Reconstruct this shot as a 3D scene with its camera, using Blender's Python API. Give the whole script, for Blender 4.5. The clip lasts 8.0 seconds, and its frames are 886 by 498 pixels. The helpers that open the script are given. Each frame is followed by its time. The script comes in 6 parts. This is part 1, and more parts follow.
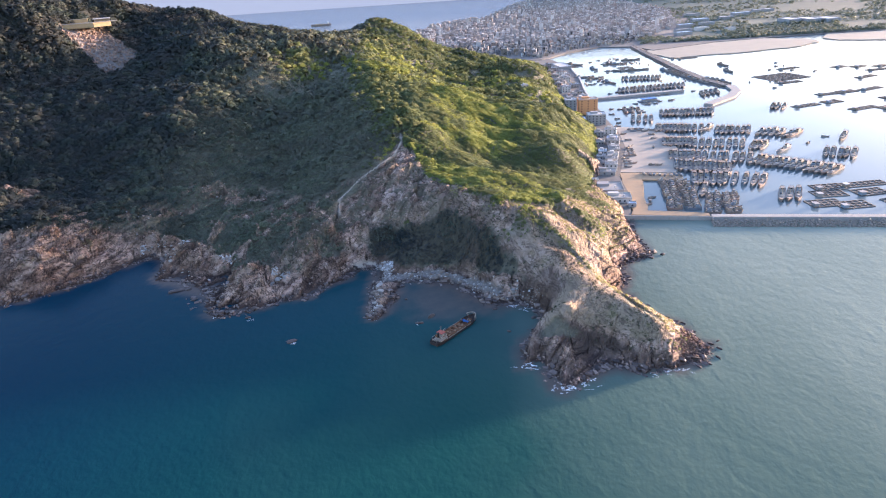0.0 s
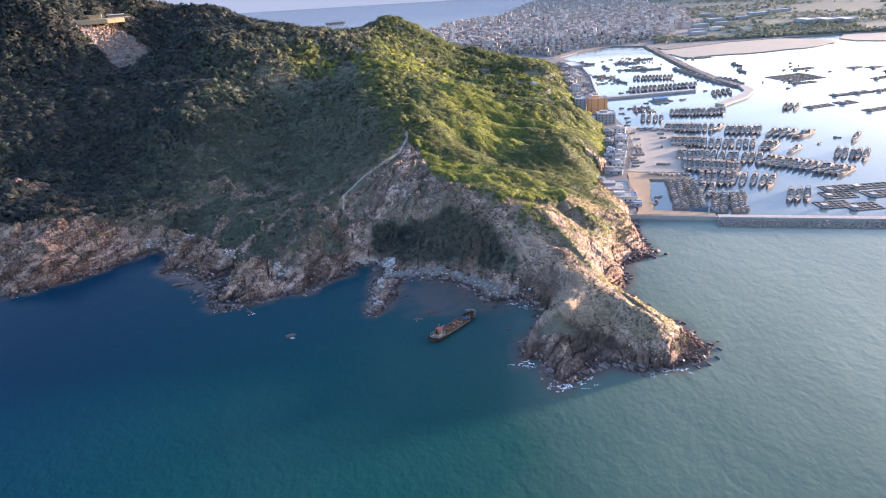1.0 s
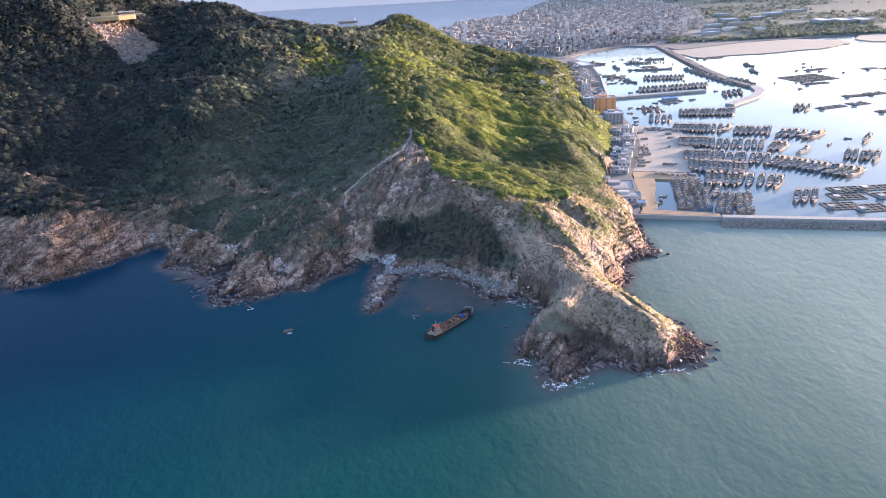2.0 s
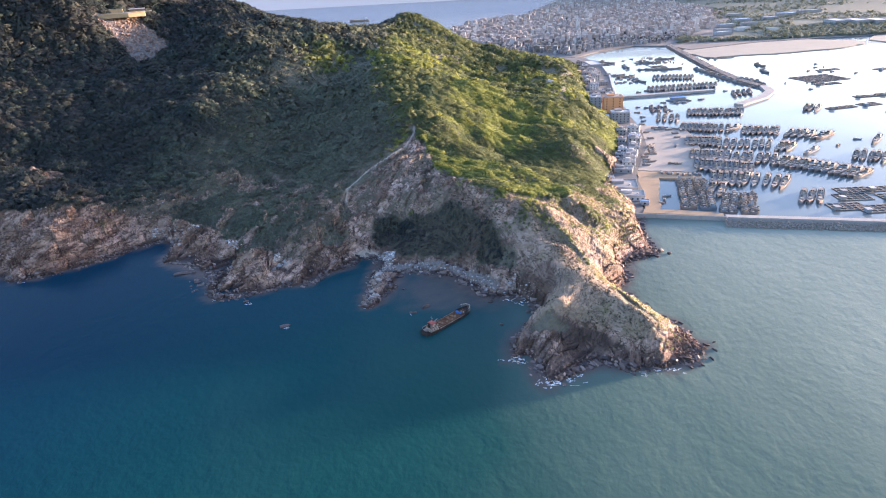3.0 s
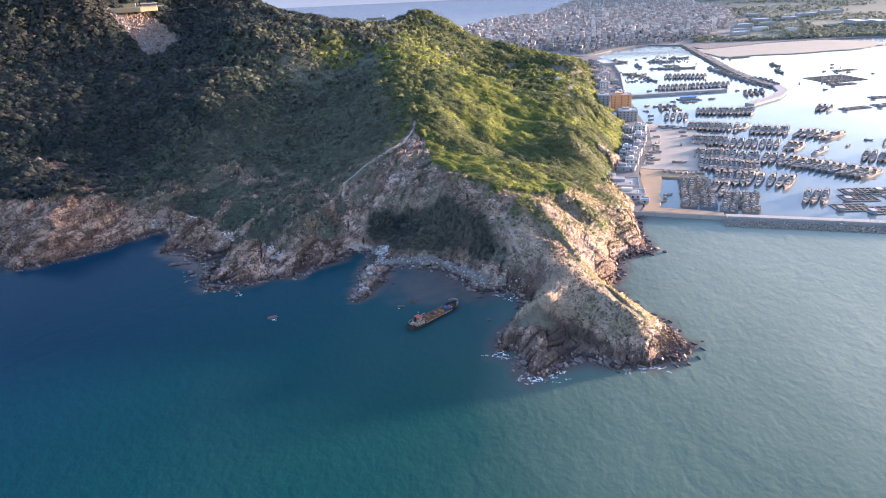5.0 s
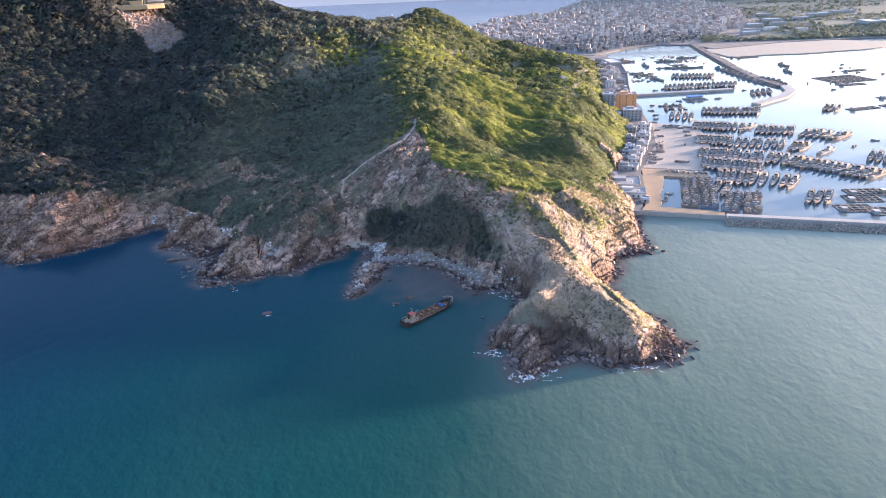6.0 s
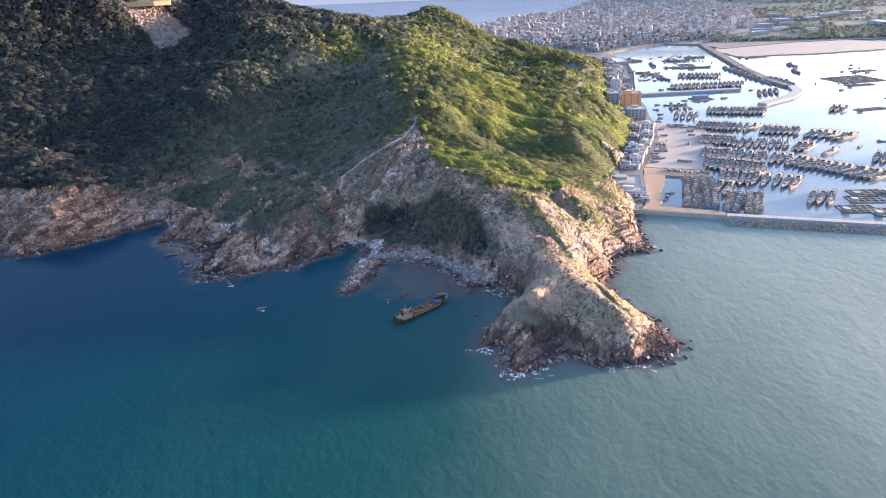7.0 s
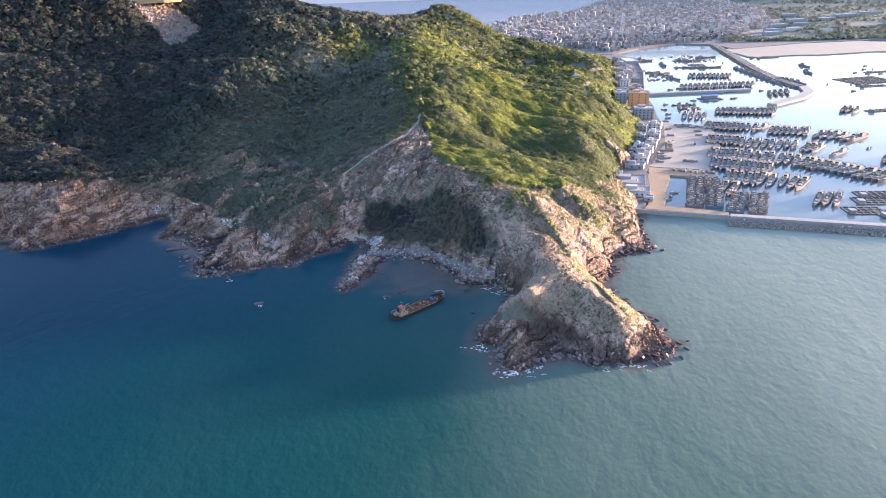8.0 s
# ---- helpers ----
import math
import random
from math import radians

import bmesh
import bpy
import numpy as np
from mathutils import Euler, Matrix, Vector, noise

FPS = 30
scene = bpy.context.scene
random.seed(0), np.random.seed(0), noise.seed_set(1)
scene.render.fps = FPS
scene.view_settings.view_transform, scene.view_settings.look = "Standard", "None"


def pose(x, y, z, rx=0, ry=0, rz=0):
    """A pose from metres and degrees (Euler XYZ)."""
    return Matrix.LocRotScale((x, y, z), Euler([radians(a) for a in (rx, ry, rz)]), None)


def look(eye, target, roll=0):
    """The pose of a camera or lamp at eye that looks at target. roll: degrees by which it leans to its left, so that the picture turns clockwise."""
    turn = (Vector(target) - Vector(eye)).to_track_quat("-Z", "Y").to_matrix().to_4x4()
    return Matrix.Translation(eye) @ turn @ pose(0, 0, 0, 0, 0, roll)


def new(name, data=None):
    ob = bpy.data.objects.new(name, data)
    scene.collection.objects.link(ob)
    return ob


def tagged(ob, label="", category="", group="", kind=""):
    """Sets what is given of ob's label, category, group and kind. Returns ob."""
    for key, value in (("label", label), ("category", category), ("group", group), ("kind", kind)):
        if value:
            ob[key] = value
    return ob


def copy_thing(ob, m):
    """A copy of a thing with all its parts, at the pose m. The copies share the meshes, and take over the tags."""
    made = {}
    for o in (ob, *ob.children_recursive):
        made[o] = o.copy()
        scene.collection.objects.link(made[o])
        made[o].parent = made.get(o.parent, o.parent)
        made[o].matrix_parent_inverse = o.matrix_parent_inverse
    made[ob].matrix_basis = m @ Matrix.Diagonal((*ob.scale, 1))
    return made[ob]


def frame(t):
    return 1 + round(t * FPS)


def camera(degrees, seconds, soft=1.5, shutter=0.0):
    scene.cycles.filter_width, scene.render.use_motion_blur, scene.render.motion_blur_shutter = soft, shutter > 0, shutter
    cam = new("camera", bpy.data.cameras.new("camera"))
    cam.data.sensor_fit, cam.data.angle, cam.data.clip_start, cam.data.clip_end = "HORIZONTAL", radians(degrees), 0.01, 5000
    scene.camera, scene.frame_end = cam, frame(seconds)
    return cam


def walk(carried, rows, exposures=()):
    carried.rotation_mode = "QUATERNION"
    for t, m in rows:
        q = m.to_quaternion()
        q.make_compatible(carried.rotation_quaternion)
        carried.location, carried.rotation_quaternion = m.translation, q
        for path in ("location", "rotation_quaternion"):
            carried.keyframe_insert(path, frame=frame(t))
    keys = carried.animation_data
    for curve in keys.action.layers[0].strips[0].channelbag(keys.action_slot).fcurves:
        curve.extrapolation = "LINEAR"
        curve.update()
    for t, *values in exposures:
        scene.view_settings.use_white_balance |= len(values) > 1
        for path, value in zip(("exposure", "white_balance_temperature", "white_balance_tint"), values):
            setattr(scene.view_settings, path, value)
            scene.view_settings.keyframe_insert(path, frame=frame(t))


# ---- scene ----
cam = camera(68.2, 8.0, soft=1.1)
PATH = [
    (0, (12.111, 0.98, 212.441), (12.034, 2.816, 211.65), -3.9),
    (0.5, (16.416, 1.053, 211.531), (16.319, 2.887, 210.74), -3.8),
    (1, (20.448, 1.07, 210.369), (20.331, 2.903, 209.578), -3.7),
    (1.5, (24.79, 1.375, 209.008), (24.655, 3.208, 208.218), -3.6),
    (3, (37.82, 2.741, 204.974), (37.633, 4.569, 204.186), -3.4),
    (3.5, (42.096, 3.26, 203.707), (41.897, 5.088, 202.92), -3.3),
    (4, (46.592, 3.994, 202.448), (46.379, 5.82, 201.66), -3.3),
    (4.5, (50.859, 4.609, 201.273), (50.634, 6.433, 200.485), -3.2),
    (6, (64.093, 7.182, 197.525), (63.827, 9.001, 196.738), -3.0),
    (6.5, (68.364, 8.003, 196.398), (68.085, 9.82, 195.61), -2.9),
    (7, (72.622, 9.015, 195.212), (72.33, 10.83, 194.424), -2.8),
    (7.5, (76.856, 9.802, 194.153), (76.549, 11.614, 193.365), -2.7),
    (8, (81.146, 10.608, 193.116), (80.82, 12.417, 192.328), -2.6),
]
walk(cam, [(t, look(eye, target, roll)) for t, eye, target, roll in PATH], exposures=[(0, 3.02, 6480, 31), (8, 3.11, 6480, 31)])

# ---- world, sun, exposure ----
SUN_EAST, SUN_UP = 27.5, 6.15          # degrees north of east, degrees above the sea
world = bpy.data.worlds.new("hazy_morning_sky")
scene.world = world
world.use_nodes = True
wn, wl = world.node_tree.nodes, world.node_tree.links
wn.clear()
sky = wn.new("ShaderNodeTexSky")
sky.sky_type, sky.sun_disc = "NISHITA", False
sky.sun_elevation, sky.sun_rotation = radians(SUN_UP), radians(90 - SUN_EAST)
sky.air_density, sky.dust_density, sky.ozone_density, sky.altitude = 1.1, 1.6, 2.6, 50
back = wn.new("ShaderNodeBackground")
back.inputs["Strength"].default_value = 0.15
wl.new(sky.outputs["Color"], back.inputs["Color"])
wl.new(back.outputs["Background"], wn.new("ShaderNodeOutputWorld").inputs["Surface"])
sun = new("sun", bpy.data.lights.new("sun", "SUN"))
sun.data.energy, sun.data.angle, sun.data.color = 3.0, radians(4.0), (1.0, 0.83, 0.61)
to_sun = Vector((math.cos(radians(SUN_EAST)) * math.cos(radians(SUN_UP)), math.sin(radians(SUN_EAST)) * math.cos(radians(SUN_UP)), math.sin(radians(SUN_UP))))
sun.matrix_world = look(to_sun * 3000, (0, 0, 0))


# ---- materials ----
class Mat:
    """A node material with short ways to add nodes."""

    def __init__(self, name, rough=0.8, metal=0.0, spec=0.5):
        self.m = bpy.data.materials.new(name)
        self.m.use_nodes = True
        self.n, self.l = self.m.node_tree.nodes, self.m.node_tree.links
        self.p = self.n["Principled BSDF"]
        self.p.inputs["Roughness"].default_value = rough
        self.p.inputs["Metallic"].default_value = metal
        self.p.inputs["Specular IOR Level"].default_value = spec
        self.geo = None

    def pos(self):
        if self.geo is None:
            self.geo = self.n.new("ShaderNodeNewGeometry")
        return self.geo.outputs["Position"]

    def noise(self, size, detail=4.0, rough=0.55, stretch=(1, 1, 1), turn=0.0, warp=0.0):
        t = self.n.new("ShaderNodeTexNoise")
        t.inputs["Scale"].default_value = 1.0
        t.inputs["Detail"].default_value, t.inputs["Roughness"].default_value = detail, rough
        t.inputs["Distortion"].default_value = warp
        mp = self.n.new("ShaderNodeMapping")
        mp.inputs["Rotation"].default_value = (0, 0, radians(turn))
        mp.inputs["Scale"].default_value = tuple(k / size for k in stretch)
        self.l.new(self.pos(), mp.inputs["Vector"])
        self.l.new(mp.outputs["Vector"], t.inputs["Vector"])
        return t.outputs["Fac"]

    def fissure(self, size, stretch=(1, 1, 1), turn=0.0, warp=1.0):
        """0 along winding fissures of that spacing, rising to both sides."""
        return self.math("ABSOLUTE", self.math("SUBTRACT", self.noise(size, 5, 0.6, stretch, turn, warp), 0.5))

    def ramp(self, fac, *stops):
        r = self.n.new("ShaderNodeValToRGB")
        while len(r.color_ramp.elements) < len(stops):
            r.color_ramp.elements.new(0.5)
        for e, (at, c) in zip(r.color_ramp.elements, stops):
            e.position = at
            e.color = (*c, 1) if not isinstance(c, (int, float)) else (c, c, c, 1)
        self.l.new(fac, r.inputs["Fac"])
        return r.outputs["Color"]

    def mix(self, fac, a, b, how="MIX"):
        x = self.n.new("ShaderNodeMix")
        x.data_type, x.blend_type = "RGBA", how
        for k, v in ((0, fac), (6, a), (7, b)):
            if isinstance(v, bpy.types.NodeSocket):
                self.l.new(v, x.inputs[k])
            else:
                x.inputs[k].default_value = v if k == 0 else (*v, 1)
        return x.outputs[2]

    def math(self, how, a, b=0.0):
        x = self.n.new("ShaderNodeMath")
        x.operation = how
        for k, v in ((0, a), (1, b)):
            if isinstance(v, bpy.types.NodeSocket):
                self.l.new(v, x.inputs[k])
            else:
                x.inputs[k].default_value = v
        return x.outputs[0]

    def attr(self, name):
        a = self.n.new("ShaderNodeAttribute")
        a.attribute_name = name
        return a.outputs["Fac"]

    def island(self):
        self.pos()
        return self.geo.outputs["Random Per Island"]

    def rand(self):
        return self.n.new("ShaderNodeObjectInfo").outputs["Random"]

    def base(self, c):
        if isinstance(c, bpy.types.NodeSocket):
            self.l.new(c, self.p.inputs["Base Color"])
        else:
            self.p.inputs["Base Color"].default_value = (*c, 1)
        return self

    def bump(self, height, strength, distance):
        b = self.n.new("ShaderNodeBump")
        b.inputs["Strength"].default_value, b.inputs["Distance"].default_value = strength, distance
        self.l.new(height, b.inputs["Height"])
        self.l.new(b.outputs["Normal"], self.p.inputs["Normal"])
        return self


def worn(name, c, rough=0.8, metal=0.0, size=3.0, spread=0.25, dirt=(0.12, 0.10, 0.08), dirty=0.35, bump=0.05):
    """Painted, rendered or bare surface with stains at two scales."""
    m = Mat(name, rough, metal, 0.3)
    dark = tuple(k * (1 - spread) for k in c)
    a = m.mix(m.noise(size), dark, c)
    stain = m.ramp(m.noise(size * 0.35, 6, 0.65, (1, 1, 0.35)), (0.52, 0.0), (0.72, dirty))
    m.base(m.mix(stain, a, dirt))
    if bump:
        m.bump(m.noise(size * 0.1, 3), 0.4, bump)
    return m.m


def tinted(name, *colours, rough=0.8, size=2.0, dirty=0.3):
    """As worn(), with the colour drawn for each object from a row of colours."""
    m = Mat(name, rough, 0.0, 0.3)
    r = m.n.new("ShaderNodeValToRGB")
    r.color_ramp.interpolation = "CONSTANT"
    while len(r.color_ramp.elements) < len(colours):
        r.color_ramp.elements.new(0.5)
    for k, (e, c) in enumerate(zip(r.color_ramp.elements, colours)):
        e.position, e.color = k / len(colours), (*c, 1)
    m.l.new(m.rand(), r.inputs["Fac"])
    stain = m.ramp(m.noise(size, 6, 0.65), (0.45, 0.0), (0.75, dirty))
    m.base(m.mix(stain, r.outputs["Color"], (0.10, 0.085, 0.07)))
    return m.m


def sea_material():
    m = Mat("sea_water", 0.13, 0.0, 0.09)
    m.p.inputs["IOR"].default_value = 1.25
    deep = m.mix(m.noise(160, 3, 0.5), (0.003, 0.040, 0.053), (0.003, 0.046, 0.053))
    sep = m.n.new("ShaderNodeSeparateXYZ")
    m.l.new(m.pos(), sep.inputs[0])
    # West water is bluer; the dimmer light there is put into its colour.
    deep = m.mix(m.ramp(m.math("DIVIDE", m.math("ADD", sep.outputs["X"], 300.0), 280.0), (0.12, 0.0), (1.0, 1.0)), (0.0002, 0.0235, 0.0435), deep)
    drift = m.math("ADD", sep.outputs["X"], m.math("MULTIPLY", m.math("SUBTRACT", m.noise(240, 4, 0.55, (1, 0.5, 1), 15), 0.5), 420.0))
    inshore = m.math("SUBTRACT", m.math("ADD", 430.0, m.math("MULTIPLY", sep.outputs["X"], 0.5)), sep.outputs["Y"])
    green = m.ramp(m.math("ADD", m.math("DIVIDE", inshore, 260.0), m.math("MULTIPLY", m.noise(90, 4), 0.5)), (0.20, 0.0), (0.8, 0.85))
    # The green fades out westward as part of the same dimming.
    west_dim = m.ramp(m.math("DIVIDE", m.math("ADD", sep.outputs["X"], 230.0), 330.0), (0.0, 0.08), (1.0, 1.0))
    c = m.mix(m.math("MULTIPLY", green, west_dim), deep, (0.003, 0.045, 0.038))
    # Milky water eastward: sun-side glare and haze put into the base colour.
    glare_haze = m.ramp(m.math("DIVIDE", m.math("ADD", drift, 80.0), 380.0), (0.0, 0.0), (0.22, 0.05), (0.55, 0.42), (1.0, 1.0))
    near = m.ramp(m.math("DIVIDE", sep.outputs["Y"], 500.0), (0.2, 0.45), (0.65, 1.0))
    c = m.mix(m.math("MULTIPLY", glare_haze, near), c, (0.205, 0.240, 0.195))
    # Water pales with distance, the far haze being mixed into its colour.
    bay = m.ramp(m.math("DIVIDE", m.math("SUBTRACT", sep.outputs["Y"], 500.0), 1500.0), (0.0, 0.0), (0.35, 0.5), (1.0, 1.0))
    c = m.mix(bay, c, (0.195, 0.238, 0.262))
    shoal = m.attr("shoal")
    reef = m.mix(m.noise(9, 5, 0.6), (0.050, 0.050, 0.050), (0.130, 0.088, 0.072))
    c = m.mix(shoal, c, reef)
    basin = m.math("SUBTRACT", m.math("ADD", sep.outputs["Y"], m.math("MULTIPLY", sep.outputs["X"], 0.153)), 561.0)
    inner = m.ramp(m.math("DIVIDE", m.math("SUBTRACT", sep.outputs["Y"], 1000.0), 1000.0), (0.6, 1.0), (0.75, 0.0))
    calm = m.math("MULTIPLY", m.ramp(m.math("DIVIDE", basin, 20.0), (0.0, 0.0), (0.5, 1.0)), inner)
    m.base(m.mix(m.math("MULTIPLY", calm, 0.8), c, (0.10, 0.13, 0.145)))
    swell = m.noise(9.0, 4, 0.55, (1, 0.75, 1), 35, 0.3)
    chop = m.noise(3.0, 3, 0.55, (1, 0.8, 1), 35)
    rise = m.math("ADD", m.math("MULTIPLY", swell, 1.0), m.math("MULTIPLY", chop, 0.45))
    m.bump(m.math("MULTIPLY", rise, m.math("SUBTRACT", 1.0, m.math("MULTIPLY", calm, 0.88))), 0.27, 1.5)
    m.l.new(m.math("SUBTRACT", 0.13, m.math("MULTIPLY", calm, 0.08)), m.p.inputs["Roughness"])
    m.l.new(m.math("ADD", 0.045, m.math("MULTIPLY", calm, 0.265)), m.p.inputs["Specular IOR Level"])
    return m.m


def land_material():
    """Rock, soil under scrub, bare track and quarry rubble, by the zones of the ground."""
    m = Mat("headland_ground", 0.92, 0.0, 0.2)
    grain = m.noise(2.2, 8, 0.7)
    band = m.noise(7.0, 6, 0.65, (1.0, 0.28, 1.6), -38)
    rock = m.ramp(band, (0.32, (0.165, 0.100, 0.080)), (0.42, (0.36, 0.235, 0.185)), (0.52, (0.49, 0.338, 0.272)), (0.64, (0.59, 0.44, 0.36)))
    rust = m.ramp(m.noise(26, 5, 0.6), (0.47, 0.0), (0.63, 0.65))
    rock = m.mix(rust, rock, m.mix(grain, (0.33, 0.195, 0.130), (0.55, 0.38, 0.265)))
    rock = m.mix(m.ramp(grain, (0.52, 0.0), (0.62, 0.22)), rock, (0.085, 0.060, 0.050))
    slabs = m.fissure(9.0, (1.0, 0.30, 1.5), -38)
    chips = m.fissure(3.0, (0.42, 1.0, 1.0), 20)
    rock = m.mix(m.ramp(chips, (0.0, 0.4), (0.035, 0.0)), rock, (0.12, 0.080, 0.065))
    rock = m.mix(m.ramp(slabs, (0.0, 0.85), (0.04, 0.0)), rock, (0.050, 0.034, 0.029))
    rock = m.mix(m.ramp(m.noise(1.0, 4, 0.7, (1, 0.6, 1.3), -38), (0.56, 0.0), (0.62, 0.15)), rock, (0.075, 0.050, 0.042))
    at = m.n.new("ShaderNodeSeparateXYZ")
    m.l.new(m.pos(), at.inputs[0])
    # Browner rock in the west, with a tint darkened further in place of shade.
    west_shade_brown = m.ramp(m.math("DIVIDE", m.math("ADD", at.outputs["X"], 260.0), 200.0), (0.1, 1.0), (0.9, 0.0))
    rock = m.mix(m.math("MULTIPLY", west_shade_brown, 0.75), rock, (0.86, 0.82, 0.78), "MULTIPLY")
    streak = m.ramp(m.noise(22, 5, 0.62, (1.0, 0.35, 1.4), -38, 0.6), (0.48, 0.0), (0.54, 0.85))
    rock = m.mix(streak, rock, (0.44, 0.40, 0.38), "MULTIPLY")
    bare = m.mix(m.noise(1.6, 6, 0.7), (0.225, 0.168, 0.112), (0.37, 0.282, 0.190))
    bare = m.mix(m.ramp(m.noise(2.4, 3, 0.5, (1, 0.5, 1), 30), (0.60, 0.0), (0.68, 0.7)), bare, (0.13, 0.10, 0.075))
    bare = m.mix(m.ramp(slabs, (0.0, 0.75), (0.03, 0.0)), bare, (0.12, 0.085, 0.065))
    bare = m.mix(m.ramp(m.fissure(5.0, (1.0, 0.25, 1.0), 62), (0.0, 0.6), (0.04, 0.0)), bare, (0.20, 0.145, 0.105))
    rock = m.mix(m.math("MULTIPLY", m.attr("pale"), 0.8), rock, bare)
    moss = m.ramp(m.noise(11, 6, 0.7), (0.57, 0.0), (0.68, 0.6))
    sep = m.n.new("ShaderNodeSeparateXYZ")
    m.l.new(m.pos(), sep.inputs[0])
    high = m.ramp(m.math("DIVIDE", sep.outputs["Z"], 30.0), (0.30, 0.0), (0.60, 1.0))
    rock = m.mix(m.math("MULTIPLY", moss, high), rock, m.mix(grain, (0.075, 0.085, 0.028), (0.17, 0.15, 0.055)))
    west = m.ramp(m.math("DIVIDE", m.math("ADD", sep.outputs["X"], 330.0), 380.0), (0.05, 0.0), (0.14, 0.85), (0.82, 0.85), (0.9, 0.0))
    low_scrub = m.math("MULTIPLY", m.ramp(m.noise(17, 6, 0.72), (0.46, 0.0), (0.54, 1.0)), m.math("MULTIPLY", west, high))
    rock = m.mix(low_scrub, rock, m.mix(grain, (0.078, 0.074, 0.052), (0.165, 0.140, 0.096)))
    tide = m.math("ADD", m.math("DIVIDE", sep.outputs["Z"], 8.0), m.math("MULTIPLY", m.noise(6, 4), 0.35))
    rock = m.mix(m.ramp(tide, (0.30, 1.0), (0.62, 0.0)), rock, m.mix(grain, (0.030, 0.021, 0.019), (0.115, 0.074, 0.062)))
    # Dark tint of cracks and brown rock, and of the head's painted recess shade.
    rock = m.mix(m.attr("joint_shade"), rock, m.mix(grain, (0.056, 0.038, 0.031), (0.130, 0.088, 0.070)))
    soil = m.mix(m.noise(14, 6, 0.7), m.mix(grain, (0.075, 0.086, 0.056), (0.150, 0.160, 0.105)), m.mix(grain, (0.105, 0.092, 0.070), (0.210, 0.180, 0.140)))
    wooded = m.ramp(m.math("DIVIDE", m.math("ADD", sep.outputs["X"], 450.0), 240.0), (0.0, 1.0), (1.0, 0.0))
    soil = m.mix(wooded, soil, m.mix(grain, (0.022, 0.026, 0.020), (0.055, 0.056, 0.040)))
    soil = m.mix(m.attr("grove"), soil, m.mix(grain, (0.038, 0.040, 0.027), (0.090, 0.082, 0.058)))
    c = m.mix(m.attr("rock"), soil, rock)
    c = m.mix(m.attr("track"), c, m.mix(grain, (0.34, 0.27, 0.21), (0.50, 0.42, 0.34)))
    c = m.mix(m.attr("rubble"), c, m.mix(m.noise(3, 8, 0.75), (0.11, 0.098, 0.092), (0.27, 0.245, 0.232)))
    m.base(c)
    cut = m.math("ADD", m.ramp(slabs, (0.0, 0.0), (0.07, 1.0)), m.math("MULTIPLY", m.ramp(chips, (0.0, 0.0), (0.08, 1.0)), 0.5))
    nicks = m.ramp(m.fissure(1.5, (1.0, 0.4, 1.2), -38), (0.0, 0.0), (0.10, 1.0))
    m.bump(m.math("ADD", m.math("ADD", m.math("MULTIPLY", band, 0.7), grain), m.math("ADD", m.math("MULTIPLY", cut, 0.6), m.math("MULTIPLY", nicks, 0.15))), 0.8, 1.5)
    return m.m


def leaf_material(name, *greens, dry=(0.20, 0.15, 0.05), drier=0.25):
    m = Mat(name, 0.65, 0.0, 0.25)
    stops = [(k / (len(greens) - 1), c) for k, c in enumerate(greens)]
    c = m.ramp(m.math("ADD", m.math("MULTIPLY", m.attr("crown"), 0.75), m.math("MULTIPLY", m.island(), 0.25)), *stops)
    patch = m.ramp(m.noise(38, 5, 0.65), (0.42, 0.0), (0.64, drier))
    c = m.mix(patch, c, dry)
    m.base(m.mix(m.noise(1.1, 3), c, tuple(k * 0.85 for k in greens[0])))
    glow = m.n.new("ShaderNodeBsdfTranslucent")
    m.l.new(m.p.inputs["Base Color"].links[0].from_socket, glow.inputs["Color"])
    both = m.n.new("ShaderNodeMixShader")
    both.inputs["Fac"].default_value = 0.40
    m.l.new(m.p.outputs["BSDF"], both.inputs[1])
    m.l.new(glow.outputs["BSDF"], both.inputs[2])
    m.l.new(both.outputs["Shader"], m.n["Material Output"].inputs["Surface"])
    return m.m


SEA, LAND = sea_material(), land_material()
# Sun and shade are put into these greens: lit-side scrub here, shaded hillside below.
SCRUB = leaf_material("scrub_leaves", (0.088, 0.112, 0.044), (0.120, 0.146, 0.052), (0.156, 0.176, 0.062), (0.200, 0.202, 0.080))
SUNLIT = leaf_material("sunlit_scrub_leaves", (0.175, 0.202, 0.046), (0.220, 0.248, 0.055), (0.268, 0.286, 0.068), dry=(0.20, 0.196, 0.066))
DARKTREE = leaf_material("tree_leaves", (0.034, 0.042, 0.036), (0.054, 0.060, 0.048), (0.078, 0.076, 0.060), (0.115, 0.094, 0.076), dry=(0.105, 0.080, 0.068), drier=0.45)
SHADEHILL = leaf_material("shaded_hillside_leaves", (0.023, 0.033, 0.033), (0.045, 0.058, 0.050), (0.100, 0.128, 0.086), (0.205, 0.240, 0.145), (0.33, 0.325, 0.205), dry=(0.165, 0.128, 0.104), drier=0.5)
HEATH = leaf_material("heath_leaves", (0.055, 0.062, 0.036), (0.095, 0.096, 0.055), (0.140, 0.128, 0.078))
GRASS = leaf_material("dry_grass", (0.20, 0.20, 0.06), (0.30, 0.28, 0.09), (0.42, 0.36, 0.15), drier=0.4)
PALEROCK = worn("pale_boulder", (0.36, 0.325, 0.295), 0.9, size=4, spread=0.4, dirty=0.5, bump=0.2)
BROWNROCK = worn("brown_boulder", (0.25, 0.19, 0.155), 0.9, size=4, spread=0.5, dirty=0.5, bump=0.2)
WETROCK = worn("wet_reef_rock", (0.085, 0.062, 0.055), 0.6, size=4, spread=0.5, dirty=0.4, bump=0.2)
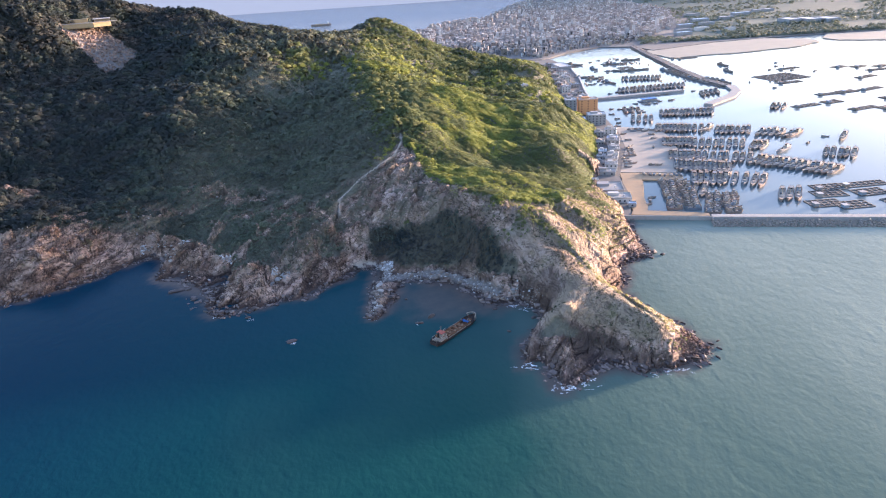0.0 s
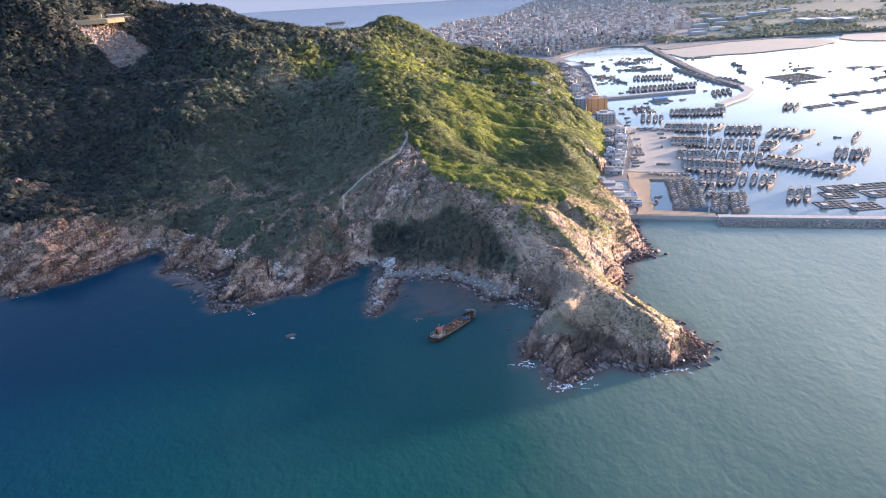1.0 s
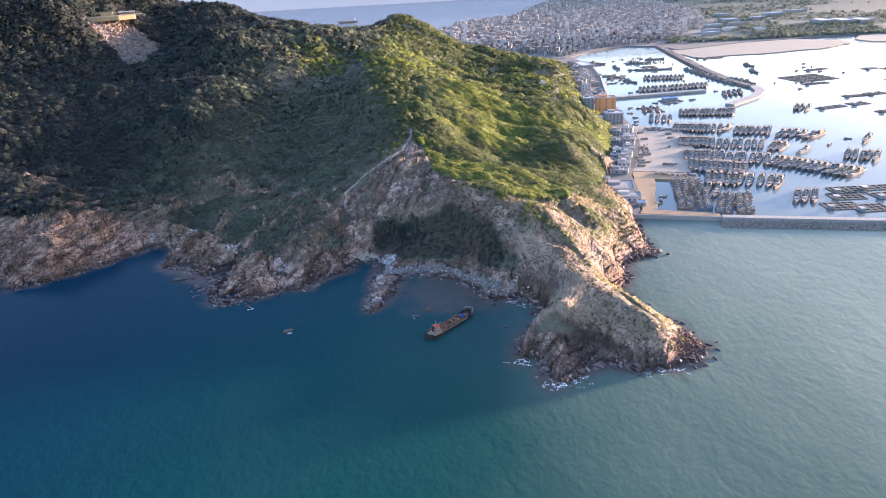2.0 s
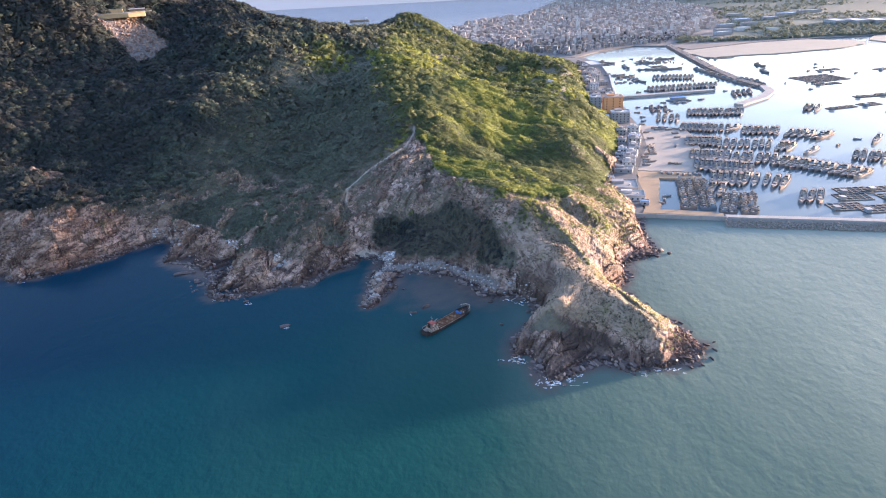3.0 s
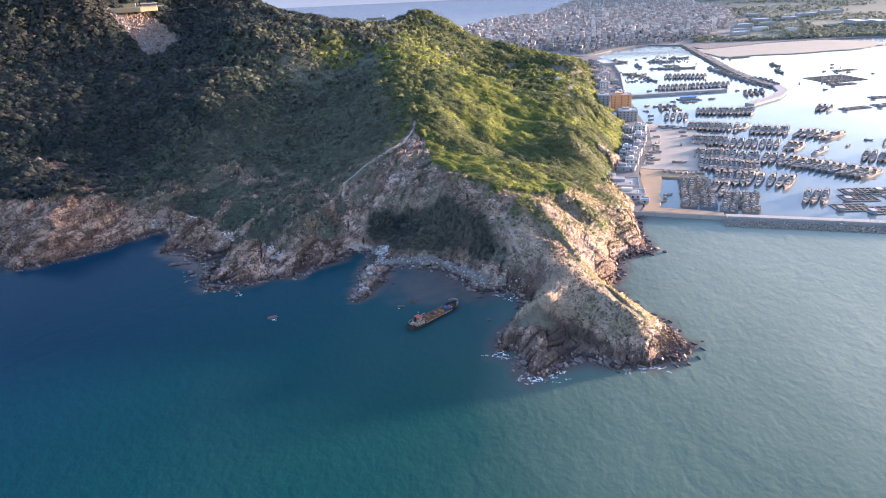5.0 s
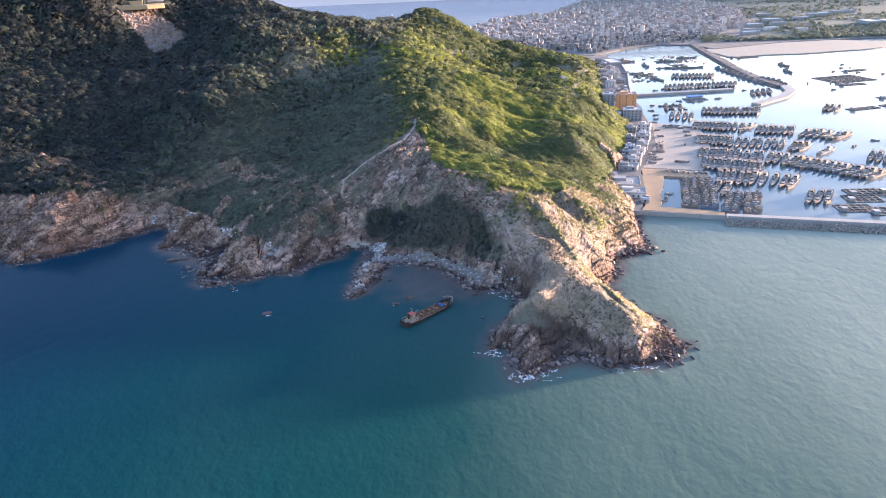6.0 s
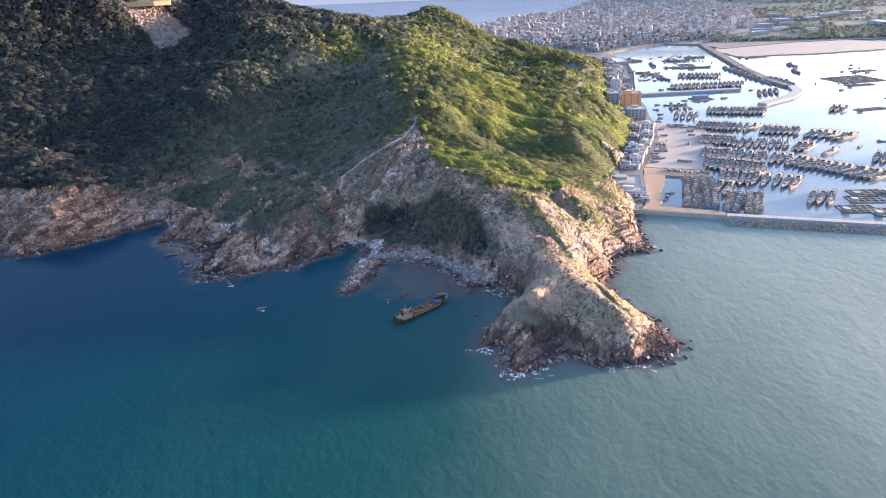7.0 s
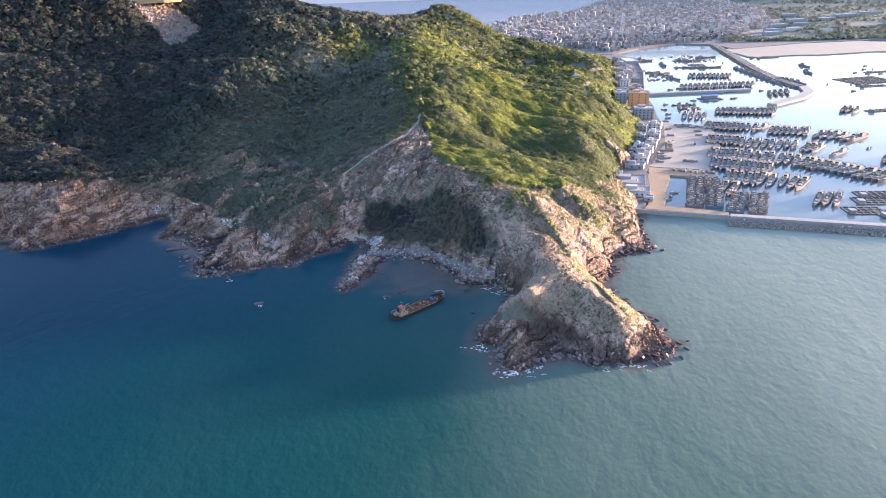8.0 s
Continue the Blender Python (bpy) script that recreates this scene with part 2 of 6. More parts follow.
CONCRETE = worn("weathered_concrete", (0.33, 0.31, 0.285), 0.9, size=8, spread=0.3, dirty=0.45)
SAND = worn("beach_sand", (0.30, 0.268, 0.215), 0.95, size=40, spread=0.2, dirt=(0.23, 0.20, 0.155), dirty=0.6, bump=0.1)
TANSAND = worn("tan_earth", (0.36, 0.245, 0.150), 0.95, size=14, spread=0.25, dirt=(0.22, 0.17, 0.12), dirty=0.5, bump=0.1)
YARD = worn("sandy_yard", (0.33, 0.285, 0.235), 0.95, size=25, spread=0.22, dirt=(0.34, 0.27, 0.21), dirty=0.5, bump=0.1)
# Leaves of the distant belts, paled so that haze is in their green.
HAZELEAF = leaf_material("hazy_tree_leaves", (0.13, 0.155, 0.11), (0.16, 0.18, 0.125), (0.19, 0.205, 0.14), dry=(0.20, 0.18, 0.13), drier=0.4)
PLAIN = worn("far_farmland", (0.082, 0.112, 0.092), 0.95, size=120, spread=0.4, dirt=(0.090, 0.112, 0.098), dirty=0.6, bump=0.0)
TOWNFLOOR = worn("town_ground", (0.16, 0.15, 0.14), 0.95, size=40, spread=0.4, dirty=0.4, bump=0.0)
RUST = worn("rusted_plate", (0.20, 0.092, 0.048), 0.85, 0.0, 2.2, 0.5, (0.07, 0.04, 0.03), 0.7, 0.03)
HULLDARK = worn("rusted_black_hull", (0.034, 0.024, 0.022), 0.8, 0.0, 2.2, 0.5, (0.12, 0.058, 0.036), 0.6, 0.03)
SHIPWHITE = worn("rust_streaked_white_paint", (0.40, 0.325, 0.265), 0.6, 0.0, 0.9, 0.45, (0.15, 0.066, 0.036), 1.0, 0.01)
SHIPRED = worn("faded_red_paint", (0.38, 0.09, 0.06), 0.7, 0.0, 1.5, 0.3, dirty=0.4, bump=0.01)
BLUETARP = worn("blue_tarpaulin", (0.030, 0.17, 0.46), 0.55, 0.0, 2.0, 0.25, (0.10, 0.10, 0.12), 0.25, 0.05)
GLASS = worn("dark_window_glass", (0.022, 0.028, 0.034), 0.12, 0.0, 5.0, 0.2, dirty=0.1, bump=0.0)
FOAM = worn("sea_foam", (0.80, 0.82, 0.83), 0.8, 0.0, 1.0, 0.15, (0.4, 0.45, 0.47), 0.3, 0.05)
HULLS = tinted("boat_hull_paint", (0.20, 0.175, 0.16), (0.16, 0.145, 0.135), (0.25, 0.205, 0.175), (0.15, 0.17, 0.195), (0.23, 0.17, 0.14), dirty=0.5)
DECKS = tinted("boat_deck_wood", (0.28, 0.24, 0.20), (0.34, 0.29, 0.24), (0.24, 0.21, 0.185), dirty=0.4)
CABINS = tinted("boat_cabin_paint", (0.27, 0.25, 0.225), (0.36, 0.325, 0.28), (0.21, 0.21, 0.21), (0.25, 0.20, 0.155), (0.17, 0.22, 0.26), dirty=0.4)
SPARS = worn("weathered_spar", (0.40, 0.33, 0.24), 0.8, size=2, bump=0.0)
FLOATS = tinted("raft_timber", (0.11, 0.095, 0.082), (0.15, 0.13, 0.11), (0.09, 0.08, 0.072), dirty=0.4)
NETS = worn("black_net", (0.095, 0.102, 0.100), 0.7, size=3, bump=0.0)
WALLS = tinted("town_wall_render", (0.32, 0.285, 0.26), (0.38, 0.335, 0.30), (0.26, 0.235, 0.225), (0.44, 0.41, 0.38), (0.34, 0.25, 0.21), (0.28, 0.27, 0.275), (0.52, 0.50, 0.47), (0.37, 0.30, 0.23), rough=0.9, size=5)
ROOFS = tinted("town_roof_slab", (0.28, 0.265, 0.255), (0.35, 0.335, 0.325), (0.24, 0.215, 0.205), (0.46, 0.46, 0.47), (0.36, 0.22, 0.17), (0.33, 0.38, 0.45), rough=0.85, size=4)
ORANGE = worn("orange_render", (0.62, 0.29, 0.13), 0.85, size=6, spread=0.15, dirty=0.2)
GREYWALL = worn("grey_render", (0.30, 0.29, 0.285), 0.9, size=6, spread=0.2, dirty=0.3)
WHITEWALL = worn("white_render", (0.48, 0.46, 0.435), 0.85, size=6, spread=0.15, dirty=0.25)
BLUEROOF = worn("pale_blue_sheet_roof", (0.46, 0.56, 0.66), 0.5, size=5, spread=0.2, dirty=0.3, bump=0.0)
TANWALL = worn("ochre_retaining_wall", (0.40, 0.29, 0.16), 0.9, size=6, spread=0.3, dirty=0.3)


# ---- helpers for shapes ----
def part(name, bm, material, parent=None, label=""):
    me = bpy.data.meshes.new(name)
    bm.to_mesh(me)
    bm.free()
    me.materials.append(material)
    ob = new(name, me)
    if parent is not None:
        ob.parent = parent
    return tagged(ob, label) if label else ob


def empty(name, label, category, group="", kind="", at=None):
    ob = tagged(new(name), label, category, group, kind)
    if at is not None:
        ob.matrix_basis = at
    return ob


def box(bm, x0, x1, y0, y1, z0, z1, taper=0.0, m=None):
    v = [bm.verts.new((x, y, z)) for z, k in ((z0, 0.0), (z1, taper)) for x, y in ((x0 + k, y0 + k), (x1 - k, y0 + k), (x1 - k, y1 - k), (x0 + k, y1 - k))]
    if m is not None:
        for a in v:
            a.co = m @ a.co
    for f in ((3, 2, 1, 0), (4, 5, 6, 7), (0, 1, 5, 4), (1, 2, 6, 5), (2, 3, 7, 6), (3, 0, 4, 7)):
        bm.faces.new([v[k] for k in f])
    return bm


def boxes(*rows):
    bm = bmesh.new()
    for r in rows:
        box(bm, *r)
    return bm


def rod(bm, a, b, r0, r1=None, n=6):
    a, b = Vector(a), Vector(b)
    r1 = r0 if r1 is None else r1
    q = (b - a).to_track_quat("Z", "Y").to_matrix()
    rings = []
    for p, r in ((a, r0), (b, r1)):
        rings.append([bm.verts.new(p + q @ Vector((r * math.cos(2 * math.pi * k / n), r * math.sin(2 * math.pi * k / n), 0))) for k in range(n)])
    for k in range(n):
        bm.faces.new((rings[0][k], rings[0][(k + 1) % n], rings[1][(k + 1) % n], rings[1][k]))
    bm.faces.new(rings[0][::-1])
    bm.faces.new(rings[1])
    return bm


def rods(*rows, n=6):
    bm = bmesh.new()
    for r in rows:
        rod(bm, *r, n=n)
    return bm


def slab(bm, outline, z0, z1):
    """A flat piece of that outline, counter-clockwise, from z0 to z1."""
    low = [bm.verts.new((x, y, z0)) for x, y in outline]
    top = [bm.verts.new((x, y, z1)) for x, y in outline]
    bm.faces.new(low[::-1])
    bm.faces.new(top)
    for k in range(len(outline)):
        j = (k + 1) % len(outline)
        bm.faces.new((low[k], low[j], top[j], top[k]))
    return bm


def sheet(name, verts, faces, material, smooth=False):
    """A large mesh from arrays; all faces have the same number of corners."""
    me = bpy.data.meshes.new(name)
    n = faces.shape[1]
    me.vertices.add(len(verts))
    me.vertices.foreach_set("co", np.ascontiguousarray(verts, dtype=np.float32).ravel())
    me.loops.add(faces.size)
    me.loops.foreach_set("vertex_index", np.ascontiguousarray(faces, dtype=np.int32).ravel())
    me.polygons.add(len(faces))
    me.polygons.foreach_set("loop_start", np.arange(0, faces.size, n, dtype=np.int32))
    me.polygons.foreach_set("use_smooth", np.full(len(faces), smooth))
    me.update(calc_edges=True)
    me.materials.append(material)
    return new(name, me)


def put_attr(ob, name, values):
    ob.data.attributes.new(name, "FLOAT", "POINT").data.foreach_set("value", np.ascontiguousarray(values, dtype=np.float32))


def lattice(ix, iy, seed):
    n = (ix * 374761393 + iy * 668265263 + seed * 1442695041) & 0xFFFFFFFF
    n = ((n ^ (n >> 13)) * 1274126177) & 0xFFFFFFFF
    return ((n ^ (n >> 16)) & 0xFFFF) / 65535.0


def ripple(x, y, seed=1):
    """Smooth value noise, 0 to 1."""
    ix, iy = np.floor(x).astype(np.int64), np.floor(y).astype(np.int64)
    fx, fy = x - ix, y - iy
    fx, fy = fx * fx * (3 - 2 * fx), fy * fy * (3 - 2 * fy)
    a = lattice(ix, iy, seed) * (1 - fx) + lattice(ix + 1, iy, seed) * fx
    b = lattice(ix, iy + 1, seed) * (1 - fx) + lattice(ix + 1, iy + 1, seed) * fx
    return a * (1 - fy) + b * fy


def fbm(x, y, size, octaves=4, seed=1):
    out, amp, total = 0.0, 1.0, 0.0
    for k in range(octaves):
        out = out + amp * (ripple(x / size, y / size, seed + 17 * k) - 0.5)
        total, amp, size = total + amp, amp * 0.5, size * 0.47
    return out / total


def blocks(x, y, size, seed=3):
    """Cracked blocks: each cell's own height, 0 to 1, the distance to its edge, and its face's lean."""
    x, y = x / size, y / size
    ix, iy = np.floor(x).astype(np.int64), np.floor(y).astype(np.int64)
    f1, f2, own, lean = np.full(x.shape, 9.0), np.full(x.shape, 9.0), np.zeros(x.shape), np.zeros(x.shape)
    for i in (-1, 0, 1):
        for j in (-1, 0, 1):
            cx, cy = ix + i, iy + j
            ox, oy = x - cx - lattice(cx, cy, seed), y - cy - lattice(cx, cy, seed + 5)
            d = np.hypot(ox, oy)
            near = d < f1
            f2 = np.where(near, f1, np.minimum(f2, d))
            own = np.where(near, lattice(cx, cy, seed + 9), own)
            lean = np.where(near, ox * (lattice(cx, cy, seed + 11) - 0.3) * 2 + oy * (lattice(cx, cy, seed + 12) - 0.5) * 2, lean)
            f1 = np.where(near, d, f1)
    return own, f2 - f1, lean


def step(a, b, x):
    k = np.clip((x - a) / (b - a), 0, 1)
    return k * k * (3 - 2 * k)


def inside(px, py, outline):
    hit = np.zeros(px.shape, bool)
    for (x0, y0), (x1, y1) in zip(outline, outline[1:] + outline[:1]):
        if y0 != y1:
            hit ^= ((y0 > py) != (y1 > py)) & (px < (x1 - x0) * (py - y0) / (y1 - y0) + x0)
    return hit


def away(px, py, line):
    """Distance from a line of (x, y)."""
    best = np.full(px.shape, 1e9)
    for (x0, y0), (x1, y1) in zip(line, line[1:]):
        dx, dy = x1 - x0, y1 - y0
        k = np.clip(((px - x0) * dx + (py - y0) * dy) / (dx * dx + dy * dy), 0, 1)
        best = np.minimum(best, np.hypot(px - x0 - k * dx, py - y0 - k * dy))
    return best


# ---- the headland: shoreline, ridges, hollows ----
SHORE_WEST = [(-980, 470), (-700, 440), (-560, 440), (-450, 442), (-400, 448), (-370, 446), (-342, 431), (-323, 441), (-300, 458), (-279, 484), (-268, 499), (-256, 510), (-243, 504),
              (-236, 478), (-232, 462), (-205, 454), (-182, 433), (-177, 415), (-165, 398), (-147, 402), (-118, 419), (-104, 419), (-96, 437), (-86, 446), (-76, 463), (-66, 467)]
SHORE_COVE = [(-58, 452), (-57, 428), (-55, 398), (-56, 382), (-49, 393), (-43, 409), (-42, 427), (-36, 438), (-18, 436), (3, 426), (15, 412), (24, 396), (38, 397), (49, 396), (57, 384),
              (58, 366), (48, 348), (42, 332), (43, 322), (52, 323), (55, 311), (58, 297)]
SHORE_HEAD = [(67, 300), (76, 308), (88, 316), (97, 315), (104, 307), (118, 312), (124, 311), (131, 318), (138, 315), (143, 323), (147, 329), (143, 342), (137, 357), (128, 369), (118, 386),
              (114, 404), (121, 420), (122, 440), (129, 451), (151, 462), (148, 492), (149, 515), (150, 541)]
SHORE_HARBOUR = [(150, 600), (148, 655), (160, 712), (176, 770), (192, 850), (190, 918), (184, 972), (182, 1050), (178, 1130), (190, 1250), (208, 1400), (180, 1540), (0, 1640), (-160, 1620), (-320, 1560),
                 (-500, 1560), (-760, 1560), (-980, 1500)]
SHORE = SHORE_WEST + SHORE_COVE + SHORE_HEAD + SHORE_HARBOUR
CREST = [(141, 328, 3.5), (133, 329, 7), (126, 329, 12.5), (118, 332, 19.5), (111, 337, 21), (107, 350, 21), (100, 372, 21), (91, 398, 20), (85, 414, 25), (76, 430, 31), (63, 450, 37), (50, 466, 41), (31, 455, 39), (18, 474, 45), (4, 493, 50)]
SPINE = [(-20, 512, 41), (-29, 500, 37), (-52, 514, 33), (-75, 519, 28), (-95, 534, 31.5), (-82, 563, 41), (-60, 588, 52), (-46, 620, 60), (-50, 660, 67), (-54, 707, 72), (-89, 780, 78), (-115, 870, 86),
         (-132, 960, 96), (-142, 1069, 103), (-150, 1180, 98), (-140, 1290, 103), (-149, 1385, 121), (-130, 1387, 117), (-110, 1385, 108), (-66, 1380, 83), (-32, 1355, 70)]
MAIN_RIDGE = [(-182, 1330, 110), (-194, 1200, 109), (-208, 1120, 117), (-223, 1060, 124), (-241, 1000, 113), (-262, 926, 102), (-299, 1120, 132), (-378, 980, 135), (-382, 1180, 145), (-402, 1190, 158), (-449, 1190, 168), (-486, 1170, 164), (-525, 1150, 170),
              (-554, 1150, 188), (-600, 1150, 194), (-625, 1060, 196), (-627, 1000, 190), (-560, 1054, 155), (-531, 1125, 156), (-632, 984, 176), (-642, 934, 132), (-720, 1000, 205), (-900, 1000, 220), (-760, 1150, 215)]
HOLLOWS = [(-540, 919, 102), (-500, 985, 96), (-233, 838, 61), (-170, 900, 70), (-178, 985, 84), (-283, 857, 78), (-303, 788, 69), (-323, 755, 69), (-214, 594, 22), (-244, 605, 29), (-517, 731, 63), (-425, 673, 33), (-379, 925, 99), (-437, 702, 47),
           (-417, 588, 43), (-459, 683, 50), (-385, 646, 31), (-175, 690, 30), (-190, 780, 48), (-150, 610, 24), (-130, 560, 27), (-330, 610, 27), (-300, 680, 42), (-600, 620, 64), (-700, 760, 100)]
WEST_ROCKS = [(-355, 521, 33), (-389, 501, 31), (-405, 590, 30), (-465, 645, 35), (-378, 515, 27), (-312, 521, 21), (-283, 537, 20), (-316, 494, 23), (-298, 503, 12), (-318, 462, 13), (-356, 471, 12), (-340, 452, 8), (-285, 524, 13), (-245, 530, 9),
              (-246, 513, 9), (-219, 484, 5), (-166, 514, 16), (-205, 535, 14), (-117, 513, 27), (-114, 462, 19), (-96, 466, 15), (-76, 480, 14), (-135, 458, 7), (-148, 443, 15), (-152, 428, 8), (-165, 410, 2.5), (-160, 480, 9)]
COVE = [(-42, 491, 15), (-26, 457, 10), (8, 461, 26), (-12, 484, 31), (36, 425, 15), (50, 424, 27), (62, 394, 19), (-54, 469, 3), (-25, 447, 2.5), (11, 431, 3), (43, 403, 3), (-8, 455, 12)]
HEAD = [(80, 352, 20), (70, 346, 22.5), (64, 346, 19.5), (62, 339, 16), (56, 341, 11), (70, 342, 15.5), (79, 340, 12), (88, 337, 9), (70, 333, 7), (79, 331, 3), (88, 327, 1.2), (92, 332, 4.5), (84, 334, 6.5), (66, 324, 7), (60, 322, 5), (74, 321, 2), (70, 355, 20.5), (70, 365, 19.5), (64, 311, 3.5), (70, 309, 2.5), (58, 304, 1.5), (99, 329, 9), (106, 323, 7.5), (113, 327, 17), (118, 320, 11.5), (121, 314, 6), (112, 315, 4), (126, 322, 9), (132, 325, 6)]
EAST_FACE = [(84, 451, 30), (96, 498, 34), (74, 503, 35), (98, 447, 24), (112, 470, 19), (137, 537, 13), (127, 476, 5), (115, 450, 8), (142, 500, 6), (124, 577, 17), (93, 571, 28), (43, 698, 33), (0, 721, 59), (82, 772, 40),
             (118, 720, 30), (138, 685, 22)]
NORTH_FACE = [(-300, 1250, 113), (-278, 1258, 108), (-252, 1274, 103), (-228, 1296, 100), (-206, 1326, 98), (-116, 1381, 117), (-84, 1380, 103), (-16, 1042, 41), (20, 1000, 36), (87, 1102, 36), (22, 1225, 45), (1, 1330, 60), (40, 1290, 53), (83, 1240, 46), (116, 1195, 45), (145, 1150, 42), (155, 1080, 22), (140, 980, 30), (135, 850, 36), (160, 900, 18), (150, 1200, 28), (115, 745, 37), (50, 900, 42), (110, 880, 38), (-10, 590, 47), (20, 560, 42), (34, 645, 38), (62, 622, 30), (78, 652, 26), (103, 655, 33), (92, 612, 24), (5, 520, 46)]
BEHIND = [(-230, 1480, 40), (-420, 1440, 80), (-650, 1400, 110), (-900, 1300, 170), (-160, 1540, 25), (40, 1480, 25), (-800, 800, 130), (-700, 560, 50), (-900, 600, 90)]
COVE_BEACH = [(-62, 463), (-50, 462), (-50, 440), (-30, 444), (-10, 440), (8, 431), (20, 417), (30, 406)]
TRACK = [(-95, 518), (-97, 537), (-89, 551), (-82, 566), (-64, 582), (-52, 598), (-47, 626), (-49, 640)]
SADDLE_TRACK = [(-177, 1053), (-155, 1048), (-140, 1010), (-137, 1004), (-149, 994)]


def knots():
    rows, sea = [], []
    for line in (CREST[:12], SPINE[4:14], MAIN_RIDGE[:4], MAIN_RIDGE[8:16]):
        for a, b in zip(line, line[1:]):
            gap = math.dist(a[:2], b[:2])
            for k in range(1, int(gap // 22) + 1):
                f = k / (int(gap // 22) + 1)
                rows.append(tuple(p + (q - p) * f for p, q in zip(a, b)))
    for line in (CREST, SPINE, MAIN_RIDGE, HOLLOWS, WEST_ROCKS, COVE, HEAD, EAST_FACE, NORTH_FACE, BEHIND):
        rows += line
    for (x0, y0), (x1, y1) in zip(SHORE, SHORE[1:]):
        gap = math.hypot(x1 - x0, y1 - y0)
        n = max(1, int(gap // 11)) if max(y0, y1) < 600 else max(1, int(gap // 40))
        for k in range(n):
            x, y = x0 + (x1 - x0) * k / n, y0 + (y1 - y0) * k / n
            ox, oy = (y1 - y0) / gap, -(x1 - x0) / gap
            rows.append((x, y, 0.4))
            sea.append((x + ox * 16, y + oy * 16))
    far = np.array(sea)
    free = ~inside(far[:, 0], far[:, 1], SHORE) & (away(far[:, 0], far[:, 1], SHORE) > 10)
    rows += [(x, y, -7.0) for x, y in far[free]]
    return np.array(rows)


KNOTS = knots()


def relief():
    """The smooth height of the land over the plan: cones of influence that pass through every knot."""
    p = KNOTS[:, :2]
    n = len(p)
    d = np.hypot(p[:, None, 0] - p[None, :, 0], p[:, None, 1] - p[None, :, 1])
    a = np.zeros((n + 1, n + 1))
    a[:n, :n], a[:n, n], a[n, :n] = -np.sqrt(d * d + 9.0) + np.eye(n) * 0.8, 1, 1
    w = np.linalg.solve(a, np.append(KNOTS[:, 2], 0))

    def height(x, y):
        out = np.empty(x.shape)
        flat, px, py = out.ravel(), x.ravel(), y.ravel()
        for k in range(0, px.size, 20000):
            s = slice(k, k + 20000)
            flat[s] = -np.sqrt((px[s, None] - p[None, :, 0]) ** 2 + (py[s, None] - p[None, :, 1]) ** 2 + 9.0) @ w[:n] + w[n]
        return flat.reshape(x.shape)
    return height


smooth_height = relief()
SCRUB_LINE = [(-980, 512), (-420, 520), (-385, 518), (-345, 511), (-315, 524), (-292, 535), (-262, 536), (-245, 518), (-205, 498), (-180, 474), (-160, 464), (-140, 476), (-118, 494), (-98, 528), (-82, 560), (-62, 592), (-48, 628),
              (-38, 610), (-22, 556), (-4, 522), (14, 503), (34, 492), (52, 492), (75, 496), (96, 510), (112, 534), (128, 578), (142, 640), (150, 700), (400, 900)]


BOWL = [(-57, 464), (-40, 451), (-14, 446), (9, 436), (30, 416), (51, 406), (48, 418), (42, 435), (36, 448), (20, 466), (-7, 485), (-34, 496), (-52, 500), (-66, 496), (-67, 480), (-57, 464)]


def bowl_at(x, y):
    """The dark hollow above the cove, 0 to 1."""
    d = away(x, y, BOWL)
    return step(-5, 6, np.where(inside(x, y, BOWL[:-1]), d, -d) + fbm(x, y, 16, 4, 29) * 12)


def head_at(x, y):
    """The smooth weathered head at the tip, 0 to 1."""
    return step(30, 62, x) * step(430, 395, y)


